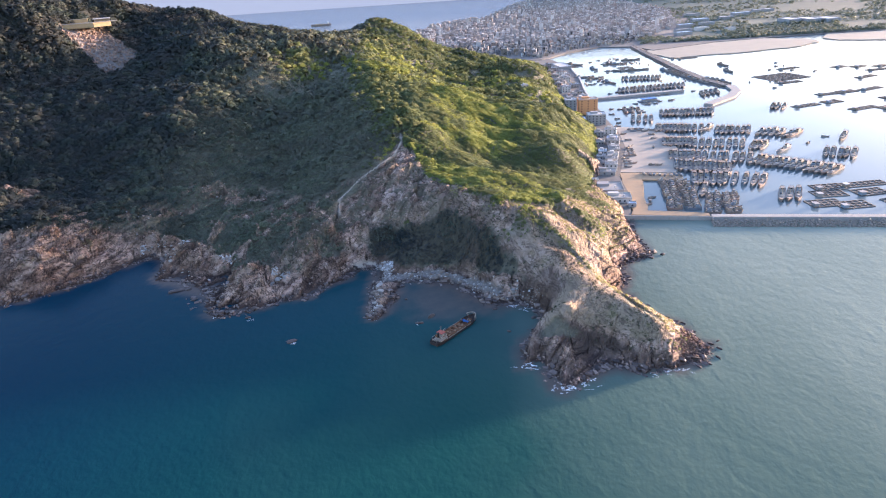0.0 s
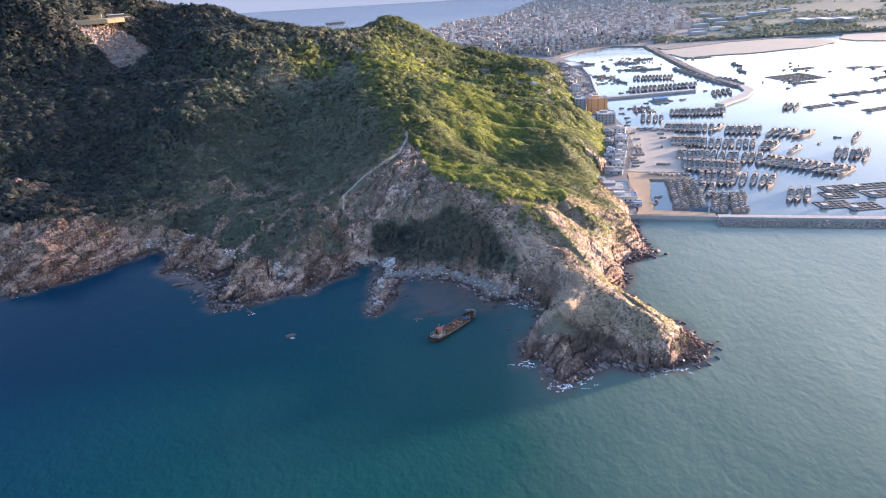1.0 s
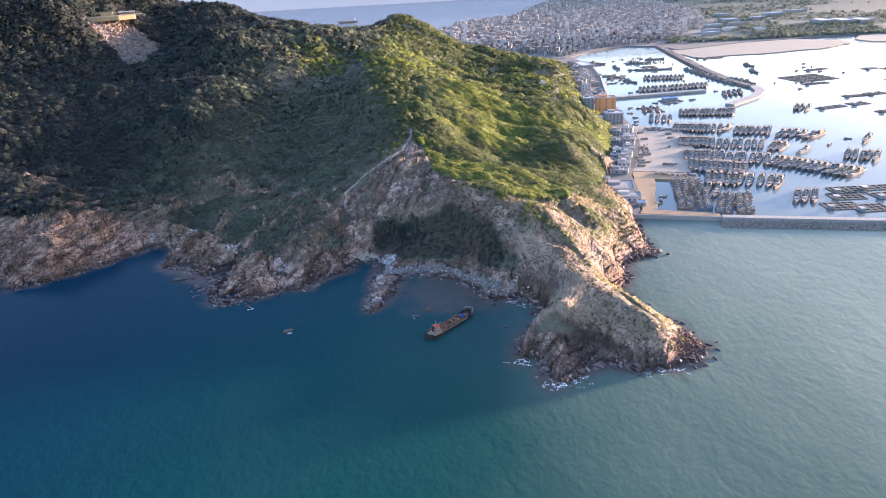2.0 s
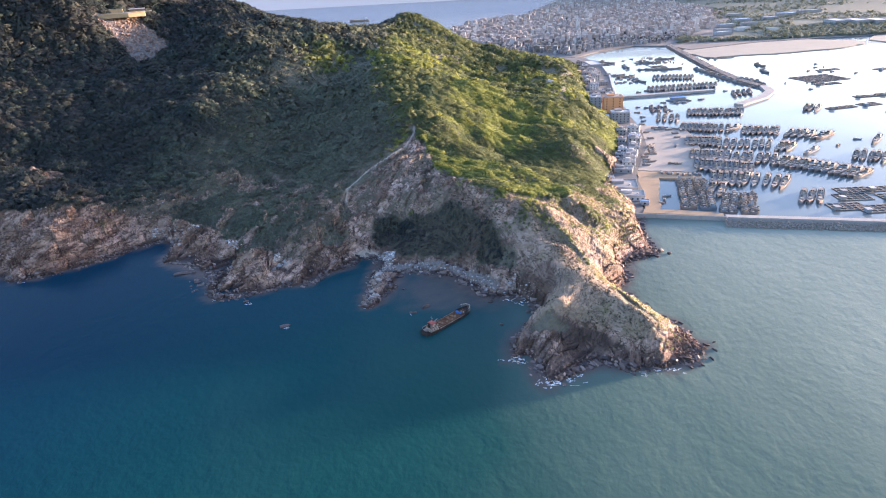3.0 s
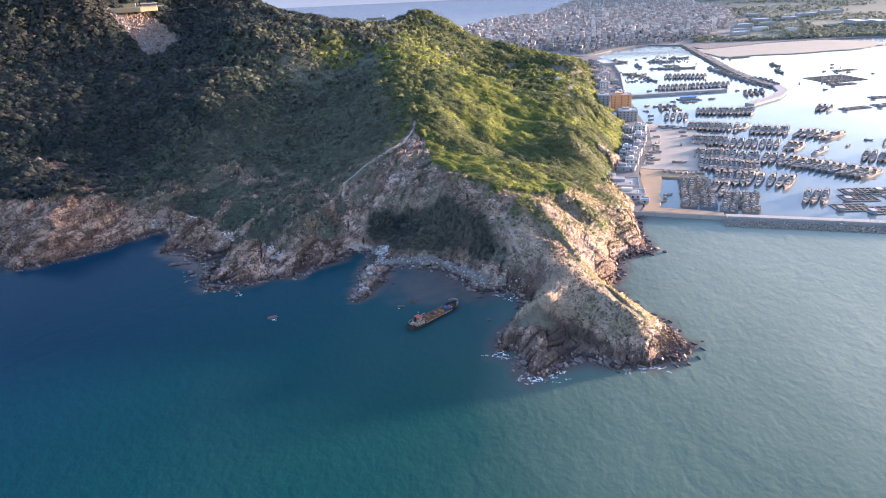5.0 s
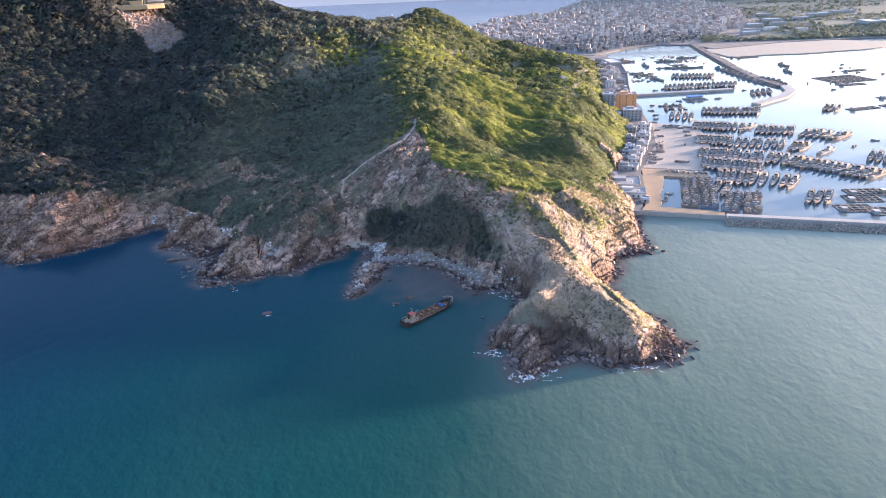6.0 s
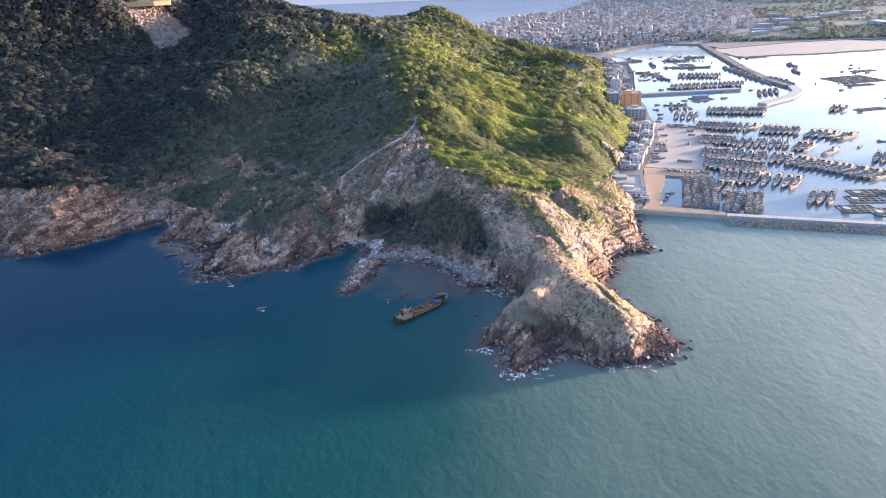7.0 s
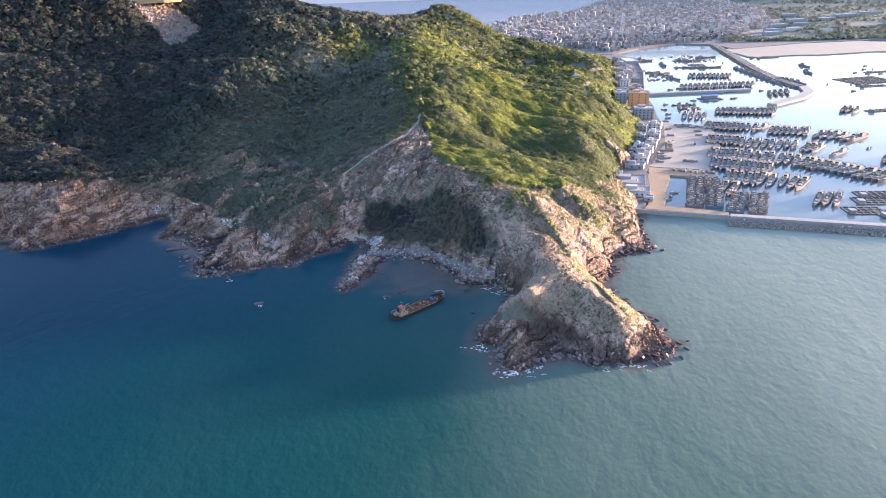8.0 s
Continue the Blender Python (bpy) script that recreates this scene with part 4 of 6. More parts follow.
def boulders():
    rng = random.Random(5)
    shapes = [stone("boulder", 0.035, k) for k in range(6)]
    pale = []
    for k, me in enumerate(shapes):
        me.materials.append(BROWNROCK)
        p = me.copy()
        p.materials.clear()
        p.materials.append(PALEROCK)
        pale.append(p)

    def along(line, n, spread, low, high, light, group, label):
        seg = [math.dist(a, b) for a, b in zip(line, line[1:])]
        rows = []
        for _ in range(n):
            k = rng.choices(range(len(seg)), seg)[0]
            f = rng.random()
            x = line[k][0] + (line[k + 1][0] - line[k][0]) * f + rng.gauss(0, spread)
            y = line[k][1] + (line[k + 1][1] - line[k][1]) * f + rng.gauss(0, spread)
            rows.append((x, y, low + (high - low) * rng.random() ** 2.5))
        a = np.array(rows)
        zz = land_height(a[:, 0], a[:, 1])[0]
        for (x, y, s), z in zip(rows, zz):
            white = rng.random() < light
            ob = tagged(new("boulder", rng.choice(pale if white else shapes)), label if white else label.replace("pale grey", "brown"), "boulder", group)
            ob.matrix_basis = pose(x, y, max(z, -0.4) + s * 0.25, rng.uniform(-15, 15), rng.uniform(-15, 15), rng.uniform(0, 360)) @ Matrix.Diagonal((s * rng.uniform(0.8, 1.3), s, s * rng.uniform(0.7, 1.0), 1))

    along([(-57, 440), (-53, 415), (-55, 386)], 70, 2.6, 0.6, 2.2, 0.3, "boulders of the cove spit", "pale grey rounded boulder on the cove's stone spit")
    along([(-54, 466), (-50, 446)], 34, 2.5, 0.7, 1.8, 0.95, "boulders of the cove beach", "pale grey boulder heaped at the head of the cove")
    along([(-48, 440), (-25, 439), (-5, 434), (12, 421), (24, 404), (42, 399), (55, 390)], 150, 3.0, 0.45, 1.9, 0.22, "boulders of the cove beach", "pale grey boulder lying along the cove beach")
    along([(-134, 437), (-124, 442)], 24, 2.6, 0.8, 1.9, 1.0, "boulders below the orange crag", "pale grey boulder wedged in a gully by the water")
    along([(-262, 512), (-252, 510), (-212, 470), (-190, 460)], 34, 3.5, 0.7, 2.0, 0.8, "boulders of the west gully", "pale grey boulder washed into the western gully")
    for cx, cy, n, sx, sy in ((-196, 596, 34, 24, 14), (-236, 606, 22, 14, 10), (-275, 556, 24, 16, 18), (-350, 508, 14, 22, 7), (-300, 560, 18, 14, 24), (-430, 600, 10, 24, 24), (-520, 800, 6, 20, 20), (-380, 900, 5, 10, 30)):
        for _ in range(n):
            x, y, r = cx + rng.gauss(0, sx), cy + rng.gauss(0, sy), rng.uniform(0.35, 1.0) * (1 if cy < 650 else 2.0)
            z = float(land_height(np.array([x]), np.array([y]))[0][0])
            ob = tagged(new("hillside_stone", rng.choice(pale)), "pale stone lying loose on the shaded hillside", "stone", "stones on the hillside")
            ob.matrix_basis = pose(x, y, z + r * 0.3 + 0.4, 0, 0, rng.uniform(0, 360)) @ Matrix.Diagonal((r, r * 0.8, r * 0.8, 1))
    big = tagged(new("boulder", pale[2]), "large pale grey boulder crowning the cove's stone spit", "boulder", "boulders of the cove spit")
    big.matrix_basis = pose(-52, 424, 2.8, 5, 8, 40) @ Matrix.Diagonal((5.2, 4.4, 4.2, 1))
    west_reefs = [(-210, 439, 7.5, 2.6, 1.6, 20), (-201, 441, 3.0, 2.0, 1.2, 60), (-141, 392, 2.4, 1.6, 1.4, 10), (-103, 358, 4.6, 2.6, 0.7, 30), (-15, 382, 3.4, 2.2, 1.8, 50), (-22, 374, 2.8, 1.8, 0.9, 0), (-33, 408, 1.4, 1.2, 0.9, 0), (-334, 427, 2.2, 1.6, 1.0, 20), (-190, 424, 3.2, 2.0, 0.9, 40)]
    head_reefs = [(35, 358, 1.6, 1.2, 0.8, 0), (151, 333, 2.4, 0.8, 0.9, 140), (154, 328, 2.4, 0.7, 0.8, 120), (150, 319, 2.6, 0.7, 0.8, 115), (143, 313, 2.0, 0.7, 0.7, 120), (156, 336, 1.6, 0.7, 0.6, 30), (137, 310, 1.8, 0.8, 0.7, 110),
             (46, 317, 1.6, 1.2, 0.8, 0), (155, 466, 3.6, 2.2, 2.0, 60), (160, 461, 2.2, 1.6, 1.4, 10), (126, 452, 2.6, 1.6, 1.6, 70), (116, 395, 2.4, 1.6, 1.4, 20), (124, 383, 1.6, 1.2, 1.0, 50),
             (28, 388, 2.2, 1.6, 1.2, 15), (52, 374, 2.4, 1.6, 1.2, 65)]
    for k, (x, y, a, b, c, turn) in enumerate(west_reefs + head_reefs):
        me = stone("sea_rock", 0.07, 40 + k, 0.9)
        me.materials.append(WETROCK)
        ob = tagged(new("sea_rock", me), "dark wet rock awash in the sea off the shore", "rock", "rocks in the sea")
        ob.matrix_basis = pose(x, y, c * 0.25, 0, 0, turn) @ Matrix.Diagonal((a, b, c, 1))
    foam = bmesh.new()
    for x, y, s, n in ((60, 296, 4.5, 30), (72, 303, 4, 12), (44, 320, 2.5, 6), (120, 309, 3, 8), (-22, 374, 2, 6), (50, 386, 3, 8), (40, 392, 3, 10), (70, 299, 5, 16), (42, 318, 3, 10), (112, 306, 4, 6), (-164, 396, 2.5, 7), (-140, 390, 1.5, 4), (-103, 356, 1.6, 3), (-56, 381, 1.6, 5), (-336, 428, 1.5, 4), (46, 316, 1.3, 3), (128, 308, 2, 6)):
        for _ in range(n):
            cx, cy, turn = x + rng.gauss(0, s), y + rng.gauss(0, s * 0.45), rng.uniform(-0.7, 0.7)
            for _ in range(rng.randint(6, 15)):
                r = rng.uniform(0.05, 0.18)
                ring = [foam.verts.new((cx + r * rng.uniform(0.4, 1.8) * 1.5 * math.cos(k * 1.05), cy + r * rng.uniform(0.4, 1.6) * math.sin(k * 1.05), 0.05)) for k in range(6)]
                tip = foam.verts.new((cx, cy, 0.09))
                for k in range(6):
                    foam.faces.new((ring[k], ring[(k + 1) % 6], tip))
                turn += rng.gauss(0, 0.9)
                cx, cy = cx + 0.34 * math.cos(turn), cy + 0.24 * math.sin(turn)
    tagged(part("surf_foam", foam, FOAM), "white foam where small waves break on rocks", "foam", kind="stuff")


boulders()


def rubble_stones(name, x, y, z, size, material, label, seed, aspect=(1.6, 0.8, 0.7), heading=2.35, wander=0.45):
    """Loose angular stones, each an uneven block sunk a little into the ground."""
    rng = np.random.default_rng(seed)
    n = len(x)
    base = np.array([(sx, sy, sz) for sz in (-1, 1) for sx, sy in ((-1, -1), (1, -1), (1, 1), (-1, 1))], float)
    c = base[None] * rng.uniform(0.45, 1.0, (n, 8, 3)) * size[:, None, None] * np.array(aspect)
    a, b = rng.normal(heading, wander, n), rng.normal(0, 0.45, n)
    cx, sx, cb, sb = np.cos(a), np.sin(a), np.cos(b), np.sin(b)
    px, py, pz = c[..., 0], c[..., 1] * cb[:, None] - c[..., 2] * sb[:, None], c[..., 1] * sb[:, None] + c[..., 2] * cb[:, None]
    v = np.stack([px * cx[:, None] - py * sx[:, None] + x[:, None], px * sx[:, None] + py * cx[:, None] + y[:, None], pz + z[:, None] + size[:, None] * 0.2], -1)
    quads = np.array([(3, 2, 1, 0), (4, 5, 6, 7), (0, 1, 5, 4), (1, 2, 6, 5), (2, 3, 7, 6), (3, 0, 4, 7)])
    f = (quads[None] + 8 * np.arange(n)[:, None, None]).reshape(-1, 4)
    return tagged(sheet(name, v.reshape(-1, 3), f, material), label, "stones", kind="stuff")


def loose_stones():
    rng = np.random.default_rng(17)
    mixed = Mat("loose_stone", 0.9, 0.0, 0.2)
    mixed.base(mixed.mix(mixed.noise(0.7), mixed.ramp(mixed.island(), (0.0, (0.09, 0.062, 0.050)), (0.5, (0.27, 0.18, 0.14)), (1.0, (0.44, 0.31, 0.25))), (0.16, 0.12, 0.10)))
    x, y = rng.uniform(-400, 160, 40000), rng.uniform(295, 610, 40000)
    z, rock, track, rubble = land_height(x, y)[:4]
    patch = fbm(x, y, 18, 4, 91)
    ok = (z > 2.5) & (rock > 0.6) & (track < 0.1) & (patch > 0.02 + 0.2 * step(20, 50, x))
    x, y, z = x[ok][:6200], y[ok][:6200], z[ok][:6200]
    rubble_stones("loose_stones", x, y, z, 0.25 + 0.9 * rng.random(len(x)) ** 4, mixed.m, "loose brown and pale stones scattered over the bare slopes", 18)
    x, y = rng.uniform(-640, -470, 9000), rng.uniform(960, 1090, 9000)
    z, rock, track, rubble = land_height(x, y)[:4]
    ok = rubble > 0.5
    x, y, z = x[ok][:1600], y[ok][:1600], z[ok][:1600]
    rubble_stones("quarry_rubble", x, y, z, 0.5 + 1.9 * rng.random(len(x)) ** 3, mixed.m, "tipped grey rubble below the quarry terrace", 20)
    dark = Mat("wet_stone", 0.55, 0.0, 0.4)
    dark.base(dark.ramp(dark.island(), (0.0, (0.030, 0.021, 0.020)), (0.6, (0.095, 0.065, 0.058)), (1.0, (0.19, 0.14, 0.12))))
    line = SHORE_WEST[5:] + SHORE_COVE + SHORE_HEAD
    px, py = [], []
    for (x0, y0), (x1, y1) in zip(line, line[1:]):
        gap = math.hypot(x1 - x0, y1 - y0)
        n = int(gap * 3.2)
        f = rng.random(n)
        off = rng.normal(0.6, 2.2, n)
        px.append(x0 + (x1 - x0) * f + (y1 - y0) / gap * off)
        py.append(y0 + (y1 - y0) * f - (x1 - x0) / gap * off)
    flat = rng.uniform(0, 1, 420)
    px.append(-168 + 30 * np.cos(flat * 40) * np.sqrt(rng.random(420)))
    py.append(424 + 26 * np.sin(flat * 40) * np.sqrt(rng.random(420)))
    x, y = np.concatenate(px), np.concatenate(py)
    keep = fbm(x, y, 14, 3, 93) > -0.12
    x, y = x[keep], y[keep]
    z = np.maximum(land_height(x, y)[0], -0.55)
    ok = z < 2.6
    def apron(n, outline, low, high, sink):
        box_x, box_y = [p[0] for p in outline], [p[1] for p in outline]
        gx, gy = rng.uniform(min(box_x), max(box_x), n), rng.uniform(min(box_y), max(box_y), n)
        keep = inside(gx, gy, outline)
        gx, gy = gx[keep], gy[keep]
        gz = np.maximum(land_height(gx, gy)[0], -0.4) - sink
        return gx, gy, gz, low + (high - low) * rng.random(len(gx)) ** 2.5

    pebble = Mat("beach_cobble", 0.85, 0.0, 0.3)
    pebble.base(pebble.ramp(pebble.island(), (0.0, (0.10, 0.082, 0.070)), (0.5, (0.25, 0.210, 0.182)), (1.0, (0.46, 0.42, 0.385))))
    gx, gy = rng.uniform(-68, 62, 9000), rng.uniform(380, 470, 9000)
    near = away(gx, gy, COVE_BEACH + [(44, 400), (56, 390)]) + rng.normal(0, 1.2, 9000) < 3.8
    near |= away(gx, gy, [(-57, 440), (-53, 415), (-55, 386)]) < 3.4
    gx, gy = gx[near], gy[near]
    rubble_stones("beach_cobbles", gx, gy, np.maximum(land_height(gx, gy)[0], -0.3), 0.2 + 0.7 * rng.random(len(gx)) ** 3, pebble.m, "grey cobbles heaped along the cove beach and spit", 34, (1.0, 0.85, 0.7), 1.0, 2.0)
    white = Mat("white_cobble", 0.85, 0.0, 0.3)
    white.base(white.ramp(white.island(), (0.0, (0.20, 0.18, 0.165)), (0.5, (0.38, 0.36, 0.345)), (1.0, (0.58, 0.56, 0.54))))
    for cx, cy, rx, ry, n, sort in ((-266, 511, 3, 5, 60, 35), (-228, 509, 5, 3, 60, 36), (-178, 475, 9, 3, 90, 37), (-131, 442, 5, 3.5, 80, 38), (-51, 459, 5, 6, 170, 39)):
        turn, far = rng.uniform(0, 6.283, n), np.sqrt(rng.random(n)) * rng.uniform(0.7, 1.15, n)
        gx, gy = cx + rx * far * np.cos(turn), cy + ry * far * np.sin(turn)
        rubble_stones("white_cobbles", gx, gy, np.maximum(land_height(gx, gy)[0], -0.2) + 0.1, 0.3 + 0.75 * rng.random(n) ** 2, white.m, "bleached white cobbles heaped in a rocky gully", sort, (1.0, 0.85, 0.7), 1.0, 2.0)
    reddish = Mat("reef_rock", 0.8, 0.0, 0.3)
    reddish.base(reddish.mix(reddish.ramp(reddish.noise(0.9, 5, 0.65), (0.42, 0.0), (0.62, 0.8)), reddish.ramp(reddish.island(), (0.0, (0.10, 0.058, 0.046)), (0.5, (0.25, 0.155, 0.120)), (1.0, (0.42, 0.28, 0.22))), (0.065, 0.044, 0.038)))
    tip = apron(1500, [(134, 338), (128, 317), (131, 312), (139, 310), (147, 317), (152, 327), (147, 336), (139, 341)], 0.2, 0.75, 0.15)
    rubble_stones("reef_shards", *tip, reddish.m, "tilted brown rock shards fringing the headland tip", 31, (2.2, 0.6, 0.9), 2.05, 0.3)
    skirt = apron(900, [(39, 323), (52, 298), (62, 295), (76, 301), (80, 312), (92, 315), (104, 304), (126, 306), (126, 318), (100, 321), (84, 320), (70, 315), (60, 322), (54, 330)], 0.25, 0.95, 0.2)
    rubble_stones("reef_shards", *skirt, reddish.m, "jagged reddish-brown reef rocks under the cliff foot", 32, (1.7, 0.8, 0.9), 1.7, 0.7)
    ledge = apron(420, [(-232, 462), (-205, 452), (-186, 430), (-180, 412), (-165, 396), (-146, 400), (-118, 417), (-108, 424), (-140, 440), (-170, 446), (-205, 462)], 0.3, 1.3, 0.2)
    rubble_stones("reef_shards", *ledge, reddish.m, "broken reddish-brown ledge rocks on the western reef", 33, (1.9, 0.75, 0.8), 2.4, 0.35)
    rubble_stones("shore_stones", x[ok], y[ok], z[ok], 0.35 + 1.5 * rng.random(int(ok.sum())) ** 3, dark.m, "dark wet stones broken along the waterline", 19)


loose_stones()


# ---- the stranded ship ----
def hull_sections(bm, length, beam, deck, keel, bow_rise, blunt, n=18):
    """A hull as rings of port keel, port rail, starboard rail, starboard keel; bow at +x."""
    rings = []
    for k in range(n + 1):
        f = k / n
        x = (f - 0.5) * length
        w = beam / 2 * min(1.0, 0.72 + f * 2.2) * (1 - max(0, (f - 1 + blunt) / blunt) ** 2.2 * 0.93)
        top = deck + bow_rise * max(0, (f - 0.72) / 0.28) ** 1.5 + 0.4 * max(0, 0.16 - f) / 0.16
        low = w * (0.80 if f < 0.8 else 0.80 - (f - 0.8) * 2.2)
        over = 0.9 * max(0, (f - 0.86) / 0.14)
        rings.append([bm.verts.new(p) for p in ((x - over, -low, keel), (x, -w, top), (x, w, top), (x - over, low, keel))])
    return rings


def hull_mesh(length, beam, deck, keel, bow_rise, blunt=0.3, wall=0.0, n=18):
    bm = bmesh.new()
    r = hull_sections(bm, length, beam, deck + wall, keel, bow_rise, blunt, n)
    for a, b in zip(r, r[1:]):
        bm.faces.new((a[0], b[0], b[1], a[1]))
        bm.faces.new((a[2], b[2], b[3], a[3]))
        bm.faces.new((a[3], b[3], b[0], a[0]))
    bm.faces.new(r[0])
    bm.faces.new(r[-1][::-1])
    if wall:
        t, inner = 0.12, []
        for ring in r:
            p, s = ring[1].co, ring[2].co
            inner.append([bm.verts.new((p.x, p.y + t, p.z)), bm.verts.new((s.x, s.y - t, s.z)), bm.verts.new((p.x, p.y + t, p.z - wall)), bm.verts.new((s.x, s.y - t, s.z - wall))])
        for ra, rb, a, b in zip(r, r[1:], inner, inner[1:]):
            bm.faces.new((ra[1], rb[1], b[0], a[0]))
            bm.faces.new((a[1], b[1], rb[2], ra[2]))
            bm.faces.new((a[0], b[0], b[2], a[2]))
            bm.faces.new((a[3], b[3], b[1], a[1]))
            bm.faces.new((a[2], b[2], b[3], a[3]))
    else:
        for a, b in zip(r, r[1:]):
            bm.faces.new((a[1], b[1], b[2], a[2]))
    return bm


def ship():
    s = empty("cargo_ship", "rusting stranded coastal cargo ship with open hold, aground in a cove", "ship", at=pose(1.0, 361.6, -1.9, 2.0, 0.8, 51.0) @ Matrix.Diagonal((0.81, 0.82, 1.15, 1)))
    part("hull", hull_mesh(51, 10.4, 2.3, -2.0, 1.5, 0.22, 0.9, 24), HULLDARK, s, "black hull streaked with rust")
    part("deck", boxes((-22, -11.6, -4.1, 4.1, 2.34, 2.42)), RUST, s, "rust-brown steel deck")
    part("fore_deck", boxes((17.2, 21.5, -3.4, 3.4, 2.4, 2.6)), RUST, s, "rust-brown steel fore deck")
    hold = part("hold", boxes((-11, 15.5, -3.3, 3.3, 2.34, 2.44)), RUST, s, "open hold with rusty cargo remains")
    part("coaming", boxes((-11.4, 16, 3.3, 3.6, 2.3, 3.5)), RUST, hold)
    part("coaming", boxes((-11.4, 16, -3.6, -3.3, 2.3, 3.5)), RUST, hold)
    part("coaming", boxes((15.7, 16, -3.3, 3.3, 2.3, 3.5)), RUST, hold)
    part("coaming", boxes((-11.4, -11.1, -3.3, 3.3, 2.3, 3.5)), RUST, hold)
    for k, (x, w) in enumerate(((-8.5, 1.2), (-4.0, 0.9), (0.5, 1.4), (5.0, 0.8))):
        part("hatch_beam", boxes((x, x + w, -3.45, 3.45, 3.3, 3.55)), RUST, hold)
    rng = random.Random(3)
    scrap = worn("pale_rusty_scrap", (0.30, 0.19, 0.12), 0.9, size=1.5, spread=0.4, bump=0.02)
    for _ in range(26):
        x, y, a = rng.uniform(-10, 9), rng.uniform(-2.6, 2.6), rng.uniform(0.4, 1.3)
        part("scrap", box(bmesh.new(), x - a, x + a, y - a * 0.5, y + a * 0.5, 2.4, 2.5 + rng.uniform(0.2, 1.0), 0.15, pose(0, 0, 0, 0, 0, rng.uniform(-6, 6))), scrap, hold)
    tarp = bmesh.new()
    g = [[tarp.verts.new((12.2 + 2.6 * i / 6, -3.0 + 6.0 * j / 8, 3.6 + 0.45 * math.sin(i * 1.3 + j) * 0.5 + 0.5 * math.sin(math.pi * i / 6))) for j in range(9)] for i in range(7)]
    for i in range(6):
        for j in range(8):
            tarp.faces.new((g[i][j], g[i + 1][j], g[i + 1][j + 1], g[i][j + 1]))
    bmesh.ops.solidify(tarp, geom=tarp.faces[:], thickness=0.12)
    part("tarpaulin", tarp, BLUETARP, s, "bright blue tarpaulin stretched over the fore hold")
    for y in (-1.9, 0.4):
        part("drum", rods(((16.6, y, 2.6), (16.6, y, 3.8), 0.6), n=10), SHIPWHITE, s, "white drum")
    house = part("deckhouse", boxes((-20.6, -14.6, -3.0, 3.0, 2.4, 4.6), (-14.6, -13.6, -3.0, -1.4, 2.4, 4.0), (-22.4, -20.6, 0.6, 3.0, 2.4, 3.7)), SHIPWHITE, s, "white deckhouse streaked with rust")
    part("bridge", boxes((-18.0, -15.2, -2.2, 2.2, 4.7, 6.5)), SHIPWHITE, house)
    part("bridge_roof", boxes((-19.0, -14.5, -2.7, 2.7, 6.5, 6.75)), SHIPRED, house, "faded red bridge roof")
    for y in (-1.6, -0.55, 0.55, 1.6):
        part("window", boxes((-15.22, -15.1, y - 0.38, y + 0.38, 5.5, 6.3)), GLASS, house)
    for x in (-19.8, -17.6, -15.4):
        for side in (-1, 1):
            part("window", boxes((x - 0.4, x + 0.4, side * 3.0 - 0.05, side * 3.0 + 0.05, 3.3, 4.0)), GLASS, house)
    part("red_deck", boxes((-20.5, -14.7, -2.9, 2.9, 4.62, 4.72)), RUST, house, "rusty upper deck")
    part("locker", boxes((-20.6, -18.9, 1.2, 2.8, 4.72, 5.5)), RUST, house, "rusty locker on the upper deck")
    part("funnel", rods(((-20.0, 0, 4.6), (-20.2, 0, 7.4), 0.8, 0.7), n=12), HULLDARK, s, "black funnel")
    part("mast", rods(((-17.0, 0, 6.9), (-17.0, 0, 10.5), 0.12, 0.07), ((-17.0, -1.2, 9.4), (-17.0, 1.2, 9.4), 0.05)), SHIPWHITE, s)
    part("boom", rods(((-14.4, 2.4, 4.9), (-7.6, 3.3, 5.3), 0.2, 0.14), ((-14.4, 2.4, 2.4), (-14.4, 2.4, 5.0), 0.18)), SHIPWHITE, s, "white derrick boom swung out over the hold")
    part("foremast", rods(((17.5, 0, 2.6), (17.5, 0, 6.6), 0.16, 0.1)), RUST, s)
    part("windlass", rods(((19.3, -1.4, 3.1), (19.3, 1.4, 3.1), 0.55), n=8), RUST, s)
    rail = bmesh.new()
    pts = []
    for k in range(15):
        a = -1.35 + 2.7 * k / 14
        pts.append((17.6 + 7.2 * math.cos(a) ** 0.8 if math.cos(a) > 0 else 17.6, 4.2 * math.sin(a) / math.sin(1.35), 5.6))
    for a, b in zip(pts, pts[1:]):
        rod(rail, a, b, 0.22, n=5)
        rod(rail, (a[0], a[1], 3.2), a, 0.10, n=4)
    for _ in range(22):
        x, y, a = rng.uniform(-22, -12), rng.uniform(-3.6, 3.6), rng.uniform(0.15, 0.5)
        low = x < -20.5 or x > -14.5
        part("deck_fitting", box(bmesh.new(), x - a, x + a, y - a, y + a, 2.4 if low else 4.7, (2.7 if low else 4.9) + rng.uniform(0.2, 0.8), 0.05), SHIPWHITE, s)
    for side in (-1, 1):
        part("side_rail", rods(*[((x, side * 4.75, 3.2), (x + 3.4, side * 4.75, 3.2), 0.13) for x in np.arange(-13.0, 14.0, 3.4)], *[((x, side * 4.75, 3.0), (x, side * 4.75, 3.9), 0.08) for x in np.arange(-13.0, 15.0, 3.4)], n=4), DECKS, s, "bent pale rail along the hull side")
    part("bow_rail", rail, SHIPWHITE, s, "pale curved rail round the bow")
    stern = bmesh.new()
